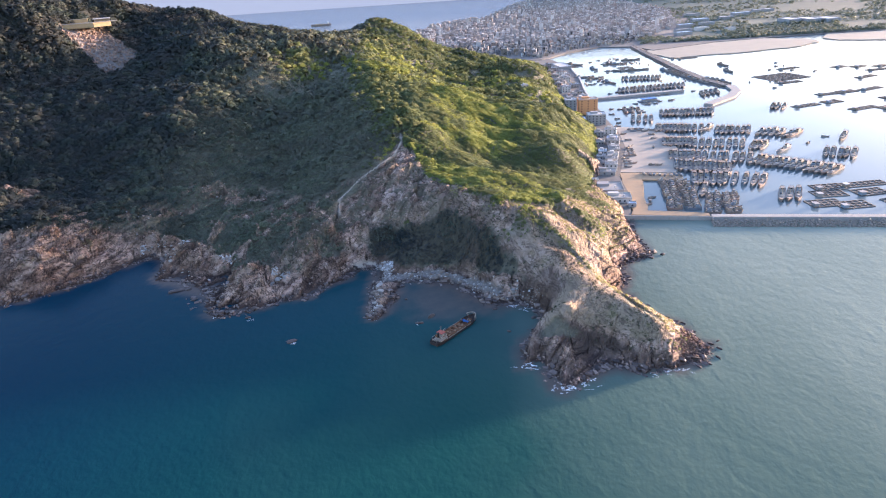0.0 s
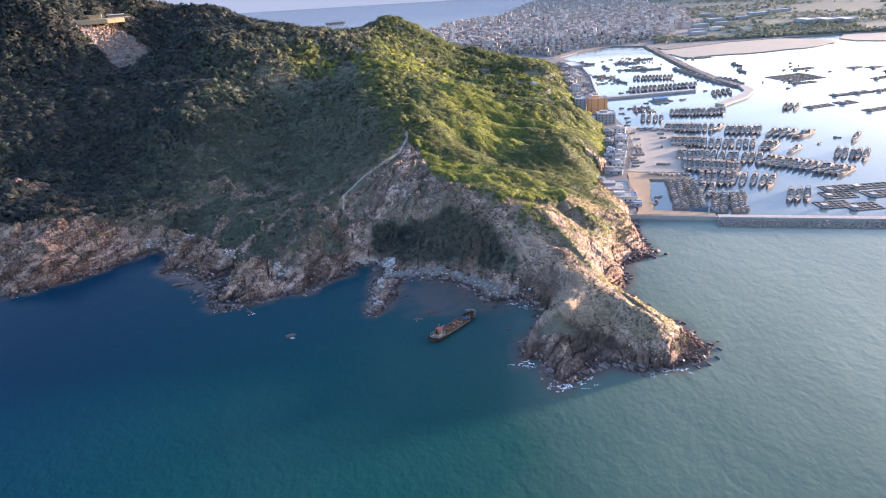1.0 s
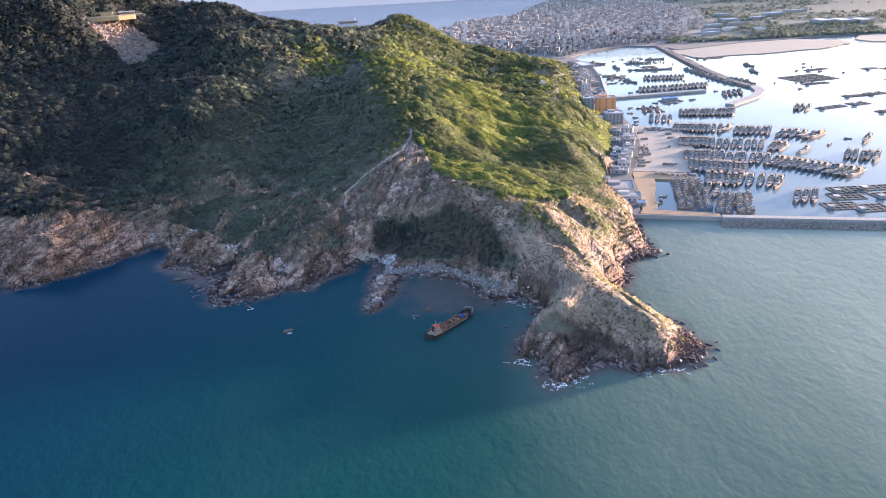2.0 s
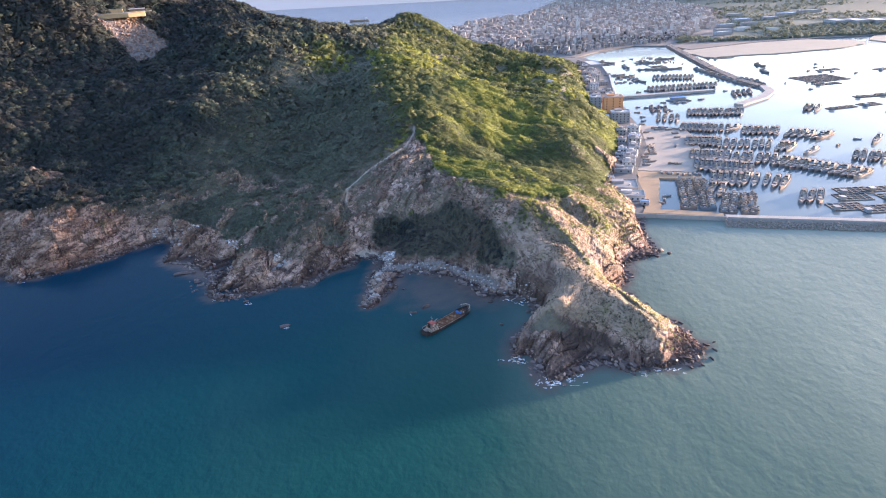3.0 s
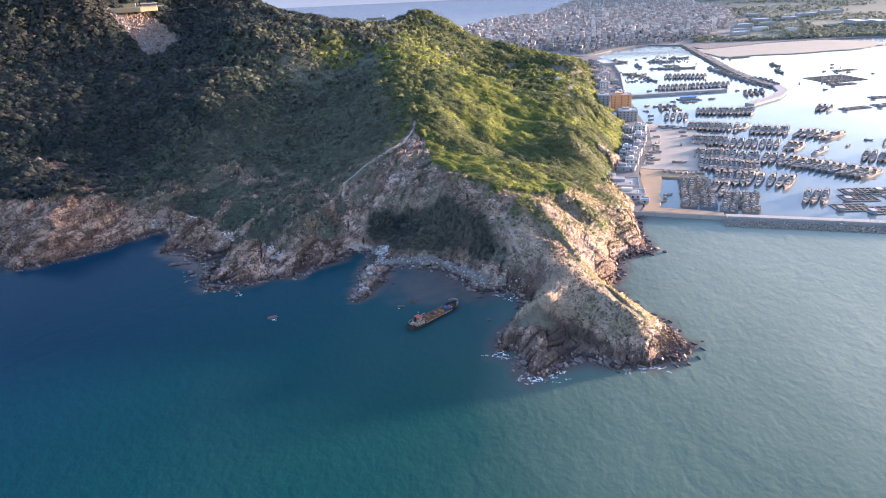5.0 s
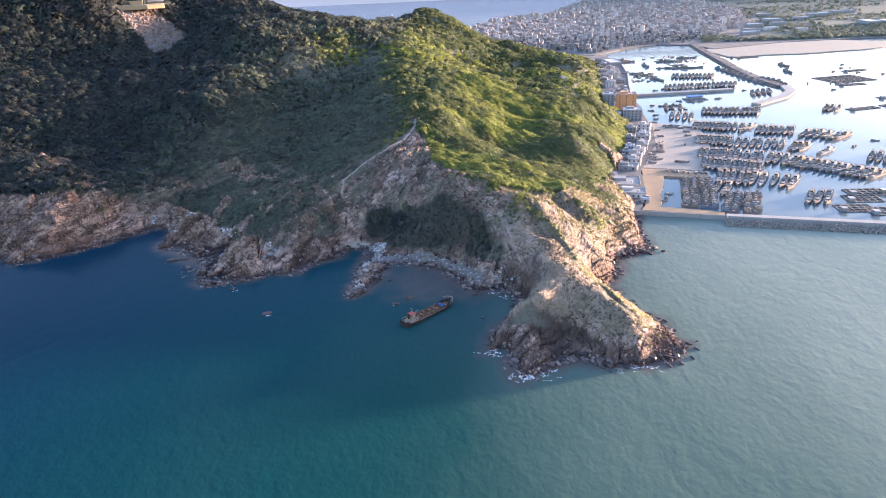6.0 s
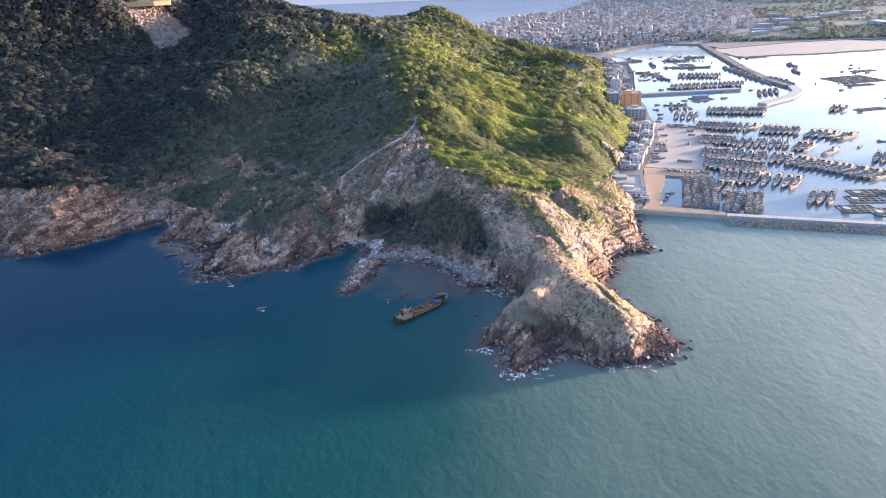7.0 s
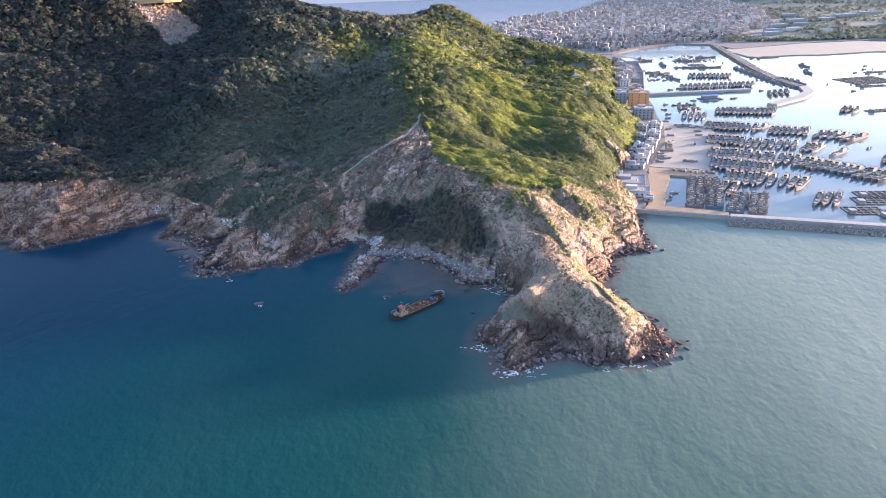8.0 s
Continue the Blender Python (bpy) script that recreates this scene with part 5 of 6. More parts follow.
    pts = [(-12.5, -4.5, 4.4), (-22.5, -4.2, 4.4), (-24.6, -2.0, 4.4), (-25.0, 0, 4.4), (-24.6, 2.0, 4.4), (-22.5, 4.2, 4.4), (-12.5, 4.5, 4.4)]
    for a, b in zip(pts, pts[1:]):
        rod(stern, a, b, 0.14, n=5)
        rod(stern, (a[0], a[1], 3.0), a, 0.08, n=4)
    part("stern_rail", stern, SHIPWHITE, s, "pale rail round the stern")
    for y in (-1.6, 1.6):
        part("ladder", boxes((-12.9, -12.5, y - 0.4, y + 0.4, 2.4, 4.6)), SHIPWHITE, house)


ship()


# ---- harbour ground, walls and beaches ----
def uneven(outline, gap, amp, seed):
    """The outline with its edges broken into short, irregular runs."""
    rng = random.Random(seed)
    out = []
    for a, b in zip(outline, outline[1:] + outline[:1]):
        n = max(1, min(40, int(math.dist(a, b) / gap)))
        out += [(a[0] + (b[0] - a[0]) * k / n + rng.uniform(-amp, amp), a[1] + (b[1] - a[1]) * k / n + rng.uniform(-amp, amp)) for k in range(n)]
    return out


def ground_piece(name, outline, z0, z1, material, label, category, gap=0.0, amp=0.0):
    bm = slab(bmesh.new(), uneven(outline, gap, amp, 3) if gap else outline, z0, z1)
    return tagged(part(name, bm, material), label, category, kind="structure")


ground_piece("quay_ground", [(120, 546), (157, 543), (169, 603), (172, 654), (188, 708), (205, 765), (215, 849), (215, 917), (219, 973), (217, 1053), (226, 1163), (239, 1283), (243, 1451), (215, 1600), (60, 1600), (100, 1100), (110, 800), (110, 640)],
             -3, 1.9, TOWNFLOOR, "grey waterfront ground under the harbour houses", "ground")
ground_piece("sandy_yard", [(176, 672), (231, 660), (243, 677), (256, 730), (266, 780), (268, 846), (232, 868), (205, 872), (195, 760), (183, 712)], -3, 1.5, YARD, "pale sandy boatyard flat beside the moored boats", "ground", 7, 1.3)
ground_piece("sand_path", [(160, 546), (174, 548), (180, 590), (191, 634), (192, 642), (232, 636), (234, 645), (231, 656), (176, 668), (168, 620)], -3, 1.7, TANSAND, "tan sand path beside the basin", "ground", 6, 0.7)
ground_piece("inner_quay", [(157, 544), (221, 531), (222, 538), (200, 545), (172, 552), (160, 552)], -3, 2.3, TANSAND, "tan earth strip along the inner sea wall", "quay")
ground_piece("town_plain", [(-200, 1560), (205, 1556), (270, 1645), (367, 1722), (442, 1690), (470, 1600), (640, 1680), (780, 1702), (930, 1712), (1080, 1704), (1700, 1640), (4500, 1500), (4500, 5600), (900, 5600), (700, 4600), (455, 4140), (338, 3837), (212, 3291),
                            (114, 2819), (0, 2797), (-98, 2608), (-240, 2200)], -3, 2.6, TOWNFLOOR, "grey-brown low land carrying the town", "ground")
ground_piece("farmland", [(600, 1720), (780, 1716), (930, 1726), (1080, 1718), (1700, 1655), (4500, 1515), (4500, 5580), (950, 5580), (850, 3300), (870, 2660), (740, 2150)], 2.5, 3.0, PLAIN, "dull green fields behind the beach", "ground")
ground_piece("beach", [(440, 1600), (470, 1466), (527, 1478), (614, 1484), (750, 1517), (843, 1580), (842, 1640), (760, 1706), (618, 1686), (500, 1640)], -3, 1.6, SAND, "broad tan beach across the bay", "beach", 14, 3.5)
ground_piece("beach", [(880, 1640), (888, 1592), (969, 1545), (1200, 1460), (1700, 1330), (3500, 1100), (3500, 1600), (1700, 1660), (1080, 1716), (925, 1716)], -3, 1.6, SAND, "broad tan beach past the stream mouth", "beach", 20, 4)
ground_piece("bay_beach", [(100, 2830), (118, 2815), (216, 3288), (342, 3834), (458, 4136), (560, 4500), (540, 4504), (436, 4146), (322, 3842), (196, 3296)], -3, 1.2, SAND, "thin pale beach along the outer bay", "beach", 40, 3)


def ribbon(line, width):
    """The outline of a strip of that width along a line."""
    left, right = [], []
    for k, p in enumerate(line):
        a, b = Vector(line[max(k - 1, 0)]), Vector(line[min(k + 1, len(line) - 1)])
        n = Vector((-(b - a).y, (b - a).x)).normalized() * width / 2
        left.append((p[0] + n.x, p[1] + n.y))
        right.append((p[0] - n.x, p[1] - n.y))
    return right + left[::-1]


def armour(name, line, width, top, size, n, label, seed, material=BROWNROCK, side=0):
    """Rubble stones laid down the flanks of a wall."""
    rng = np.random.default_rng(seed)
    rows = []
    seg = np.array([math.dist(a, b) for a, b in zip(line, line[1:])])
    for _ in range(n):
        k = rng.choice(len(seg), p=seg / seg.sum())
        a, b = np.array(line[k]), np.array(line[k + 1])
        d = (b - a) / seg[k]
        off = rng.uniform(0.1, 1.0) * (side if side else rng.choice((-1, 1)))
        p = a + (b - a) * rng.random() + np.array([-d[1], d[0]]) * off * width / 2
        rows.append((p[0], p[1], top * (1 - abs(off)) + rng.uniform(-0.3, 0.5), size * rng.uniform(0.6, 1.3)))
    base = np.array([(sx, sy, sz) for sz in (-1, 1) for sx, sy in ((-1, -1), (1, -1), (1, 1), (-1, 1))], float)
    quads = np.array([(3, 2, 1, 0), (4, 5, 6, 7), (0, 1, 5, 4), (1, 2, 6, 5), (2, 3, 7, 6), (3, 0, 4, 7)])
    vs, fs = [], []
    for k, (x, y, z, s) in enumerate(rows):
        m = np.array(Euler(rng.uniform(-0.6, 0.6, 3) + np.array([0, 0, rng.uniform(0, 6)])).to_matrix())
        vs.append((base * rng.uniform(0.6, 1.0, (8, 3)) * s) @ m.T + (x, y, z))
        fs.append(quads + 8 * k)
    return tagged(sheet(name, np.concatenate(vs), np.concatenate(fs), material), label, "rubble", kind="stuff")


def walls():
    w = empty("sea_wall", "long grey breakwater wall closing the harbour", "breakwater", kind="structure")
    part("wall", slab(bmesh.new(), ribbon([(149, 540.0), (221, 527.0)], 3), -3, 3.0), CONCRETE, w)
    part("wall", slab(bmesh.new(), ribbon([(221, 527), (356, 506), (700, 455)], 9), -3, 3.6), CONCRETE, w)
    part("parapet", slab(bmesh.new(), ribbon([(221, 523.2), (356, 502.2), (700, 451.2)], 1.2), 3.6, 4.6), CONCRETE, w)
    part("parapet", slab(bmesh.new(), ribbon([(149, 538.9), (221, 525.9)], 0.8), 3.0, 3.8), CONCRETE, w)
    armour("wall_rubble", [(218, 520), (356, 499), (700, 448)], 17, 3.4, 0.62, 4600, "grey-brown rock armour on the sea side of the breakwater", 3, worn("armour_stone", (0.29, 0.25, 0.215), 0.9, size=2, spread=0.5, dirty=0.4), -1)
    o = empty("outer_mole", "long dark stone mole sheltering the fishing harbour", "breakwater", kind="structure")
    part("wall", slab(bmesh.new(), ribbon([(446, 1700), (441, 1524), (437, 1309), (443, 1172), (455, 1112)], 13), -3, 3.4), worn("dark_mole_stone", (0.20, 0.18, 0.165), 0.9, size=5, spread=0.4), o)
    part("hook", slab(bmesh.new(), ribbon([(459, 1112), (452, 1066), (428, 1026), (376, 976)], 14), -3, 3.2), CONCRETE, o, "tan concrete hook at the mole's end")
    armour("mole_rubble", [(446, 1700), (441, 1524), (437, 1309), (443, 1172), (455, 1112)], 24, 2.6, 1.35, 1900, "dark rubble along both flanks of the outer mole", 4, BROWNROCK)
    i = empty("inner_mole", "straight concrete pier reaching into the fishing harbour", "pier", kind="structure")
    part("wall", slab(bmesh.new(), ribbon([(212, 1066), (376, 1096)], 13), -3, 2.8), CONCRETE, i)
    part("kerb", slab(bmesh.new(), ribbon([(212, 1060.5), (376, 1090.5)], 1.0), 2.8, 3.4), CONCRETE, i)


walls()


# ---- fishing fleet ----
def trawler(length, beam, name="fishing_boat", label="weathered dark wooden fishing trawler moored in the harbour"):
    s = empty(name, label, "fishing boat", "moored fishing boats")
    k = length / 30
    part("hull", hull_mesh(length, beam, 1.7, -1.0, 1.5, 0.34, 0.6, 12), HULLS, s)
    part("deck", boxes((-length * 0.44, length * 0.34, -beam * 0.40, beam * 0.40, 1.72, 1.80)), DECKS, s)
    cab = part("wheelhouse", boxes((-11.5 * k, -4.5 * k, -beam * 0.30, beam * 0.30, 1.8, 3.7), (-9.5 * k, -5.5 * k, -beam * 0.25, beam * 0.25, 3.7, 5.3)), CABINS, s)
    part("roof", boxes((-9.9 * k, -5.1 * k, -beam * 0.28, beam * 0.28, 5.3, 5.45)), HULLS, cab)
    part("window", boxes((-5.52 * k, -5.42 * k, -beam * 0.22, beam * 0.22, 4.2, 5.0)), GLASS, cab)
    part("mast", rods(((1.5 * k, 0, 1.8), (1.5 * k, 0, 1.8 + 7.0 * k), 0.16, 0.08), ((1.5 * k, 0, 3.0), (9.5 * k, 0, 7.0), 0.12, 0.08), n=5), SPARS, s)
    part("gantry", rods(((-13 * k, -beam * 0.32, 1.8), (-13 * k, -beam * 0.3, 4.6), 0.12), ((-13 * k, beam * 0.32, 1.8), (-13 * k, beam * 0.3, 4.6), 0.12), ((-13 * k, -beam * 0.3, 4.6), (-13 * k, beam * 0.3, 4.6), 0.12), n=5), SPARS, s)
    part("hatch", boxes((3 * k, 6.5 * k, -1.3, 1.3, 1.8, 2.5)), DECKS, s)
    part("fishing_net", boxes((-1.6 * k, 0.8 * k, -beam * 0.3, beam * 0.05, 1.8, 2.8)), NETS, s)
    return s


def sampan():
    s = empty("skiff", "small open wooden skiff on the harbour water", "boat", "small harbour boats")
    part("hull", hull_mesh(9, 2.6, 0.7, -0.4, 0.5, 0.4, 0.35, 8), HULLS, s)
    part("thwart", boxes((-2.5, -1.9, -1.1, 1.1, 0.8, 0.9)), DECKS, s)
    part("cabin", boxes((-3.6, -1.0, -0.9, 0.9, 0.75, 2.2)), CABINS, s)
    return s


def fish_raft(nx, ny, cell, label):
    s = empty("fish_raft", label, "fish raft", "floating fish rafts")
    w, d = nx * cell, ny * cell
    for i in range(nx + 1):
        x = -w / 2 + i * cell
        part("walkway", boxes((x - 0.55, x + 0.55, -d / 2 - 0.5, d / 2 + 0.5, -0.3, 0.75)), FLOATS, s)
    for j in range(ny + 1):
        y = -d / 2 + j * cell
        part("walkway", boxes((-w / 2, w / 2, y - 0.55, y + 0.55, -0.302, 0.76)), FLOATS, s)
    hut = part("hut", boxes((-w / 2, -w / 2 + 4, -d / 2, -d / 2 + 5, 0.75, 3.4)), CABINS, s)
    part("roof", boxes((-w / 2 - 0.4, -w / 2 + 4.4, -d / 2 - 0.4, -d / 2 + 5.4, 3.4, 3.65)), ROOFS, hut)
    for i in range(nx):
        if (i + nx) % 3:
            x = -w / 2 + (i + 0.5) * cell
            part("net", boxes((x - cell / 2 + 0.6, x + cell / 2 - 0.6, -d / 2 + 0.6, d / 2 - 0.6, 0.06, 0.14)), NETS, s)
    return s


def fleet():
    rng = random.Random(8)
    kinds = [trawler(42, 6.0), trawler(45, 6.4), trawler(39, 5.8)]
    used = [False] * len(kinds)

    def moor(x, y, turn, j=1.0):
        k = rng.randrange(len(kinds))
        if turn < 0:
            turn += math.degrees(math.atan2(y, x - 30)) - 90
        m = pose(x + rng.uniform(-0.4, 0.4) * j, y + rng.uniform(-2.0, 2.0) * j, rng.uniform(-0.15, 0.1), rng.uniform(-1, 1), 0, turn + rng.uniform(-2, 2) * j)
        if used[k]:
            copy_thing(kinds[k], m)
        else:
            kinds[k].matrix_basis, used[k] = m, True

    def row(x0, y0, x1, y1, n, turn=-90):
        for k in range(n):
            f = k / max(n - 1, 1)
            moor(x0 + (x1 - x0) * f, y0 + (y1 - y0) * f, turn)

    # the packed rows off the boatyard
    row(266, 852, 300, 842, 9, -91)
    row(304, 841, 318, 839, 3, -91)
    row(325, 838, 325, 838, 1, -108)
    row(333, 827, 369, 815, 7, -93)
    row(378, 804, 399, 796, 4, -104)
    row(404, 788, 412, 786, 2, -112)
    row(255, 784, 283, 775, 8, -91)
    row(287, 769, 338, 755, 8, -92)
    row(345, 747, 357, 744, 3, -100)
    row(370, 726, 370, 726, 1, -108)
    row(246, 724, 268, 718, 6, -91)
    row(273, 716, 322, 697, 8, -94)
    row(326, 690, 382, 639, 14, -108)
    row(240, 685, 288, 666, 12, -91)
    row(243, 640, 266, 631, 5, -91)
    row(272, 631, 279, 628, 2, -95)
    row(289, 625, 303, 618, 3, -95)
    # boats rafted up inside the sea wall
    small = trawler(14.5, 3.9, "coastal_boat", "small weathered wooden fishing boat rafted beside the sea wall")
    first = [True]

    def raft_up(x, y, turn):
        m = pose(x, y, 0, 0, 0, turn + rng.uniform(-4, 4))
        if first[0]:
            small.matrix_basis, first[0] = m, False
        else:
            copy_thing(small, m)

    for k in range(14):
        raft_up(214 - 1.1 * k + rng.uniform(-1.5, 1.5), 634 - 6.0 * k, rng.choice((174, -6)))
        raft_up(228 - 1.0 * k + rng.uniform(-1.5, 1.5), 632 - 6.0 * k, rng.choice((178, 2)))
    for k in range(10):
        raft_up(228 + 1.6 * k + rng.uniform(-2, 2), 542 + 5.2 * k, rng.choice((172, -8)) + rng.uniform(-8, 8))
        raft_up(243 + 1.6 * k + rng.uniform(-2, 2), 540 + 5.2 * k, rng.choice((176, -4)) + rng.uniform(-8, 8))
    row(233, 604, 240, 600, 2, -98)
    row(302, 578, 317, 577, 3, -91)
    row(406, 701, 430, 692, 5, -93)
    # northern basin
    row(250, 912, 273, 906, 4, -92)
    row(254, 972, 272, 964, 3, -84)
    row(297, 937, 365, 930, 14, -91)
    row(314, 1241, 378, 1232, 11, -91)
    row(281, 1127, 392, 1143, 17, -88)
    row(412, 1310, 434, 1160, 8, -62)
    row(452, 1178, 467, 1152, 4, -60)
    row(396, 1060, 424, 1070, 4, -80)
    row(454, 943, 467, 936, 3, -97)
    for x, y, t in ((531, 1333, -60), (514, 1259, -70), (458, 763, -95), (350, 1432, 10), (338, 1440, -20), (386, 1478, 5), (289, 1385, -70), (250, 1290, 0), (262, 1460, -40), (366, 1338, 8), (340, 1340, 175), (268, 1270, 20), (284, 1215, -60)):
        moor(x, y, t)
    skiff = sampan()
    yard = [(180, 572, 30), (184, 582, 70), (188, 590, 20), (198, 700, 10), (204, 730, 170), (206, 742, 20), (212, 770, 40), (216, 800, 160), (218, 830, 15), (222, 880, 0), (228, 900, 30), (232, 925, 10), (230, 955, 160), (238, 990, 20),
             (216, 690, 0), (222, 688, 15), (236, 760, 80), (248, 800, 10), (250, 820, 160), (232, 852, 5), (244, 850, 170)]
    basin = [(262, 1110, 10), (276, 1120, 30), (295, 1090, 15), (330, 1075, 170), (345, 1080, 10), (372, 1200, 80), (412, 1190, 60),
             (245, 1208, 20), (258, 1215, 40), (252, 1300, 70), (268, 1290, 20), (275, 1260, 50), (286, 1350, 15), (300, 1480, 20), (320, 1500, 170), (342, 1470, 30), (360, 1490, 10), (390, 1440, 70), (404, 1400, 60), (440, 770, -20), (612, 1285, 15),
             (585, 1250, 30), (560, 1160, 10), (553, 1125, 160), (600, 1240, 20), (503, 1140, 70), (310, 1012, 15), (296, 1008, 170)]
    shore = [(186 + 3.4 * k + rng.uniform(-3, 3), 690 + 9.5 * k + rng.uniform(-3, 3), rng.uniform(-40, 40)) for k in range(8)] + [(240 + rng.uniform(-14, 22), 846 + rng.uniform(-8, 10), rng.uniform(-25, 25)) for _ in range(7)]
    shore += [(198 + 5.0 * k, 657 - 1.2 * k + rng.uniform(-2, 2), rng.uniform(60, 120)) for k in range(8)]
    loose = [(rng.uniform(236, 296), 1200 + rng.uniform(0, 95), rng.uniform(-30, 60)) for _ in range(11)] + [(rng.uniform(322, 398), rng.uniform(1420, 1520), rng.uniform(0, 60)) for _ in range(16)]
    loose += [(rng.uniform(248, 292), rng.uniform(1440, 1490), rng.uniform(0, 90)) for _ in range(6)] + [(rng.uniform(330, 372), rng.uniform(1328, 1348), rng.uniform(-20, 20)) for _ in range(6)] + [(rng.uniform(246, 285), rng.uniform(955, 990), rng.uniform(-40, 40)) for _ in range(6)]
    loose += [(393, 1091, 20), (338, 1030, 10), (342, 1032, 30), (409, 747, 40), (629, 1324, 20), (628, 1289, 60), (618, 1233, 10), (647, 1210, 30), (536, 1137, 70), (518, 1078, 20), (300, 1022, 5), (320, 1026, 12), (280, 1018, 160)]
    for k, (x, y, t) in enumerate(yard + basin + shore + loose):
        wet = not ((x < 215 and y > 665 and y < 860) or (205 < x < 262 and 675 < y < 865) or (188 < x < 236 and 637 < y < 670))
        m = pose(x, y, 0.0 if wet else 1.85, 0, 0, t)
        if k:
            copy_thing(skiff, m)
        else:
            skiff.matrix_basis = m
    near = fish_raft(5, 3, 5.5, "dark timber fish-farm raft of square net pens")
    long = fish_raft(7, 2, 6.0, "long timber fish-farm raft with a small hut")
    first = {near: True, long: True}
    south = ((352, 593, 4, near), (344, 576, 2, near), (386, 597, 6, long), (380, 575, 8, near), (328, 552, 4, near), (349, 545, 6, near), (408, 570, 12, near), (426, 584, 10, long), (392, 548, 10, near), (436, 556, 8, near))
    north = ((543, 955, 20, near), (560, 905, 20, long), (590, 900, 22, near), (640, 1030, 25, long), (630, 960, 10, near), (570, 1010, 10, long), (600, 1020, 15, near), (704, 1240, 30, near), (734, 1232, 30, near), (770, 1225, 30, near), (745, 1190, 15, long),
                       (690, 1130, 28, long), (720, 1080, 25, long), (330, 1440, 12, near), (350, 1380, 18, near), (325, 1350, 12, long), (250, 1430, 15, near), (620, 1255, 20, long), (560, 1120, 15, long), (480, 1470, 20, near), (500, 1456, 10, long), (668, 900, 15, long), (500, 940, 20, long))
    for x, y, t, s in south + north:
        m = pose(x, y, 0, 0, 0, t)
        if first[s]:
            s.matrix_basis, first[s] = m, False
        else:
            copy_thing(s, m)
    big = fish_raft(10, 8, 7.2, "large dark fish-farm raft with netted pens")
    big.matrix_basis = pose(570, 1172, 0, 0, 0, 18)
    shed = empty("floating_shed", "barge with a bright blue sheet roof beside the pier", "barge", at=pose(305, 1035, 0, 0, 0, 10))
    part("hull", boxes((-16, 16, -5, 5, -0.5, 1.2)), HULLS, shed)
    part("cabin", boxes((-10, 11, -4, 4, 1.2, 4.2)), CABINS, shed)
    part("roof", boxes((-11.5, 12.5, -5.2, 5.2, 4.2, 4.6)), BLUETARP, shed, "bright blue sheet roof")
    off = empty("work_barge", "grey coastal cargo barge far out in the bay", "barge", at=pose(-600, 3110, 0, 0, 0, 188))
    part("hull", hull_mesh(88, 22, 7.5, -1.5, 2.0, 0.3, 0.5, 10), HULLS, off)
    part("hatch", boxes((-22, 28, -8, 8, 7.0, 9.2)), TANWALL, off, "faded pinkish hatch covers")
    part("wheelhouse", boxes((-36, -28, -8, 8, 7.0, 17)), WHITEWALL, off, "white wheelhouse")


fleet()


# ---- houses of the waterfront and the town ----
def house(name, w, d, floors, wall, roof, label, bays=3, storey=3.2, group="", windows=True, hut=True):
    h = floors * storey
    s = empty(name, label, "house", group)
    part("wall", boxes((-w / 2, w / 2, -d / 2, d / 2, 0, h)), wall, s)
    top = part("roof", boxes((-w / 2 - 0.35, w / 2 + 0.35, -d / 2 - 0.35, d / 2 + 0.35, h, h + 0.35)), roof, s)
    t = 0.3
    part("parapet", boxes((-w / 2, w / 2, -d / 2, -d / 2 + t, h + 0.35, h + 1.1), (-w / 2, w / 2, d / 2 - t, d / 2, h + 0.35, h + 1.1), (-w / 2, -w / 2 + t, -d / 2 + t, d / 2 - t, h + 0.35, h + 1.1), (w / 2 - t, w / 2, -d / 2 + t, d / 2 - t, h + 0.35, h + 1.1)), wall, top)
    if hut:
        part("stair_hut", boxes((-w * 0.3, w * 0.08, 0, d * 0.32, h + 0.35, h + 2.9)), wall, top)
        if windows:
            part("water_tank", rods(((w * 0.25, -d * 0.15, h + 0.35), (w * 0.25, -d * 0.15, h + 2.0), 0.8), n=8), WHITEWALL, top, "pale water tank")
    if windows:
        for f in range(floors):
            for b in range(bays):
                x = (b + 0.5) / bays * w - w / 2
                pane = part("window", boxes((x - 0.75, x + 0.75, -d / 2 - 0.04, -d / 2 + 0.1, f * storey + 1.0, f * storey + 2.5)), GLASS, s)
                part("sill", boxes((x - 0.9, x + 0.9, -d / 2 - 0.22, -d / 2 - 0.045, f * storey + 0.82, f * storey + 0.96)), wall, pane)
            side = max(1, round(d / 5))
            for b in range(side):
                y = (b + 0.5) / side * d - d / 2
                part("window", boxes((w / 2 - 0.1, w / 2 + 0.04, y - 0.6, y + 0.6, f * storey + 1.0, f * storey + 2.4)), GLASS, s)
    return s


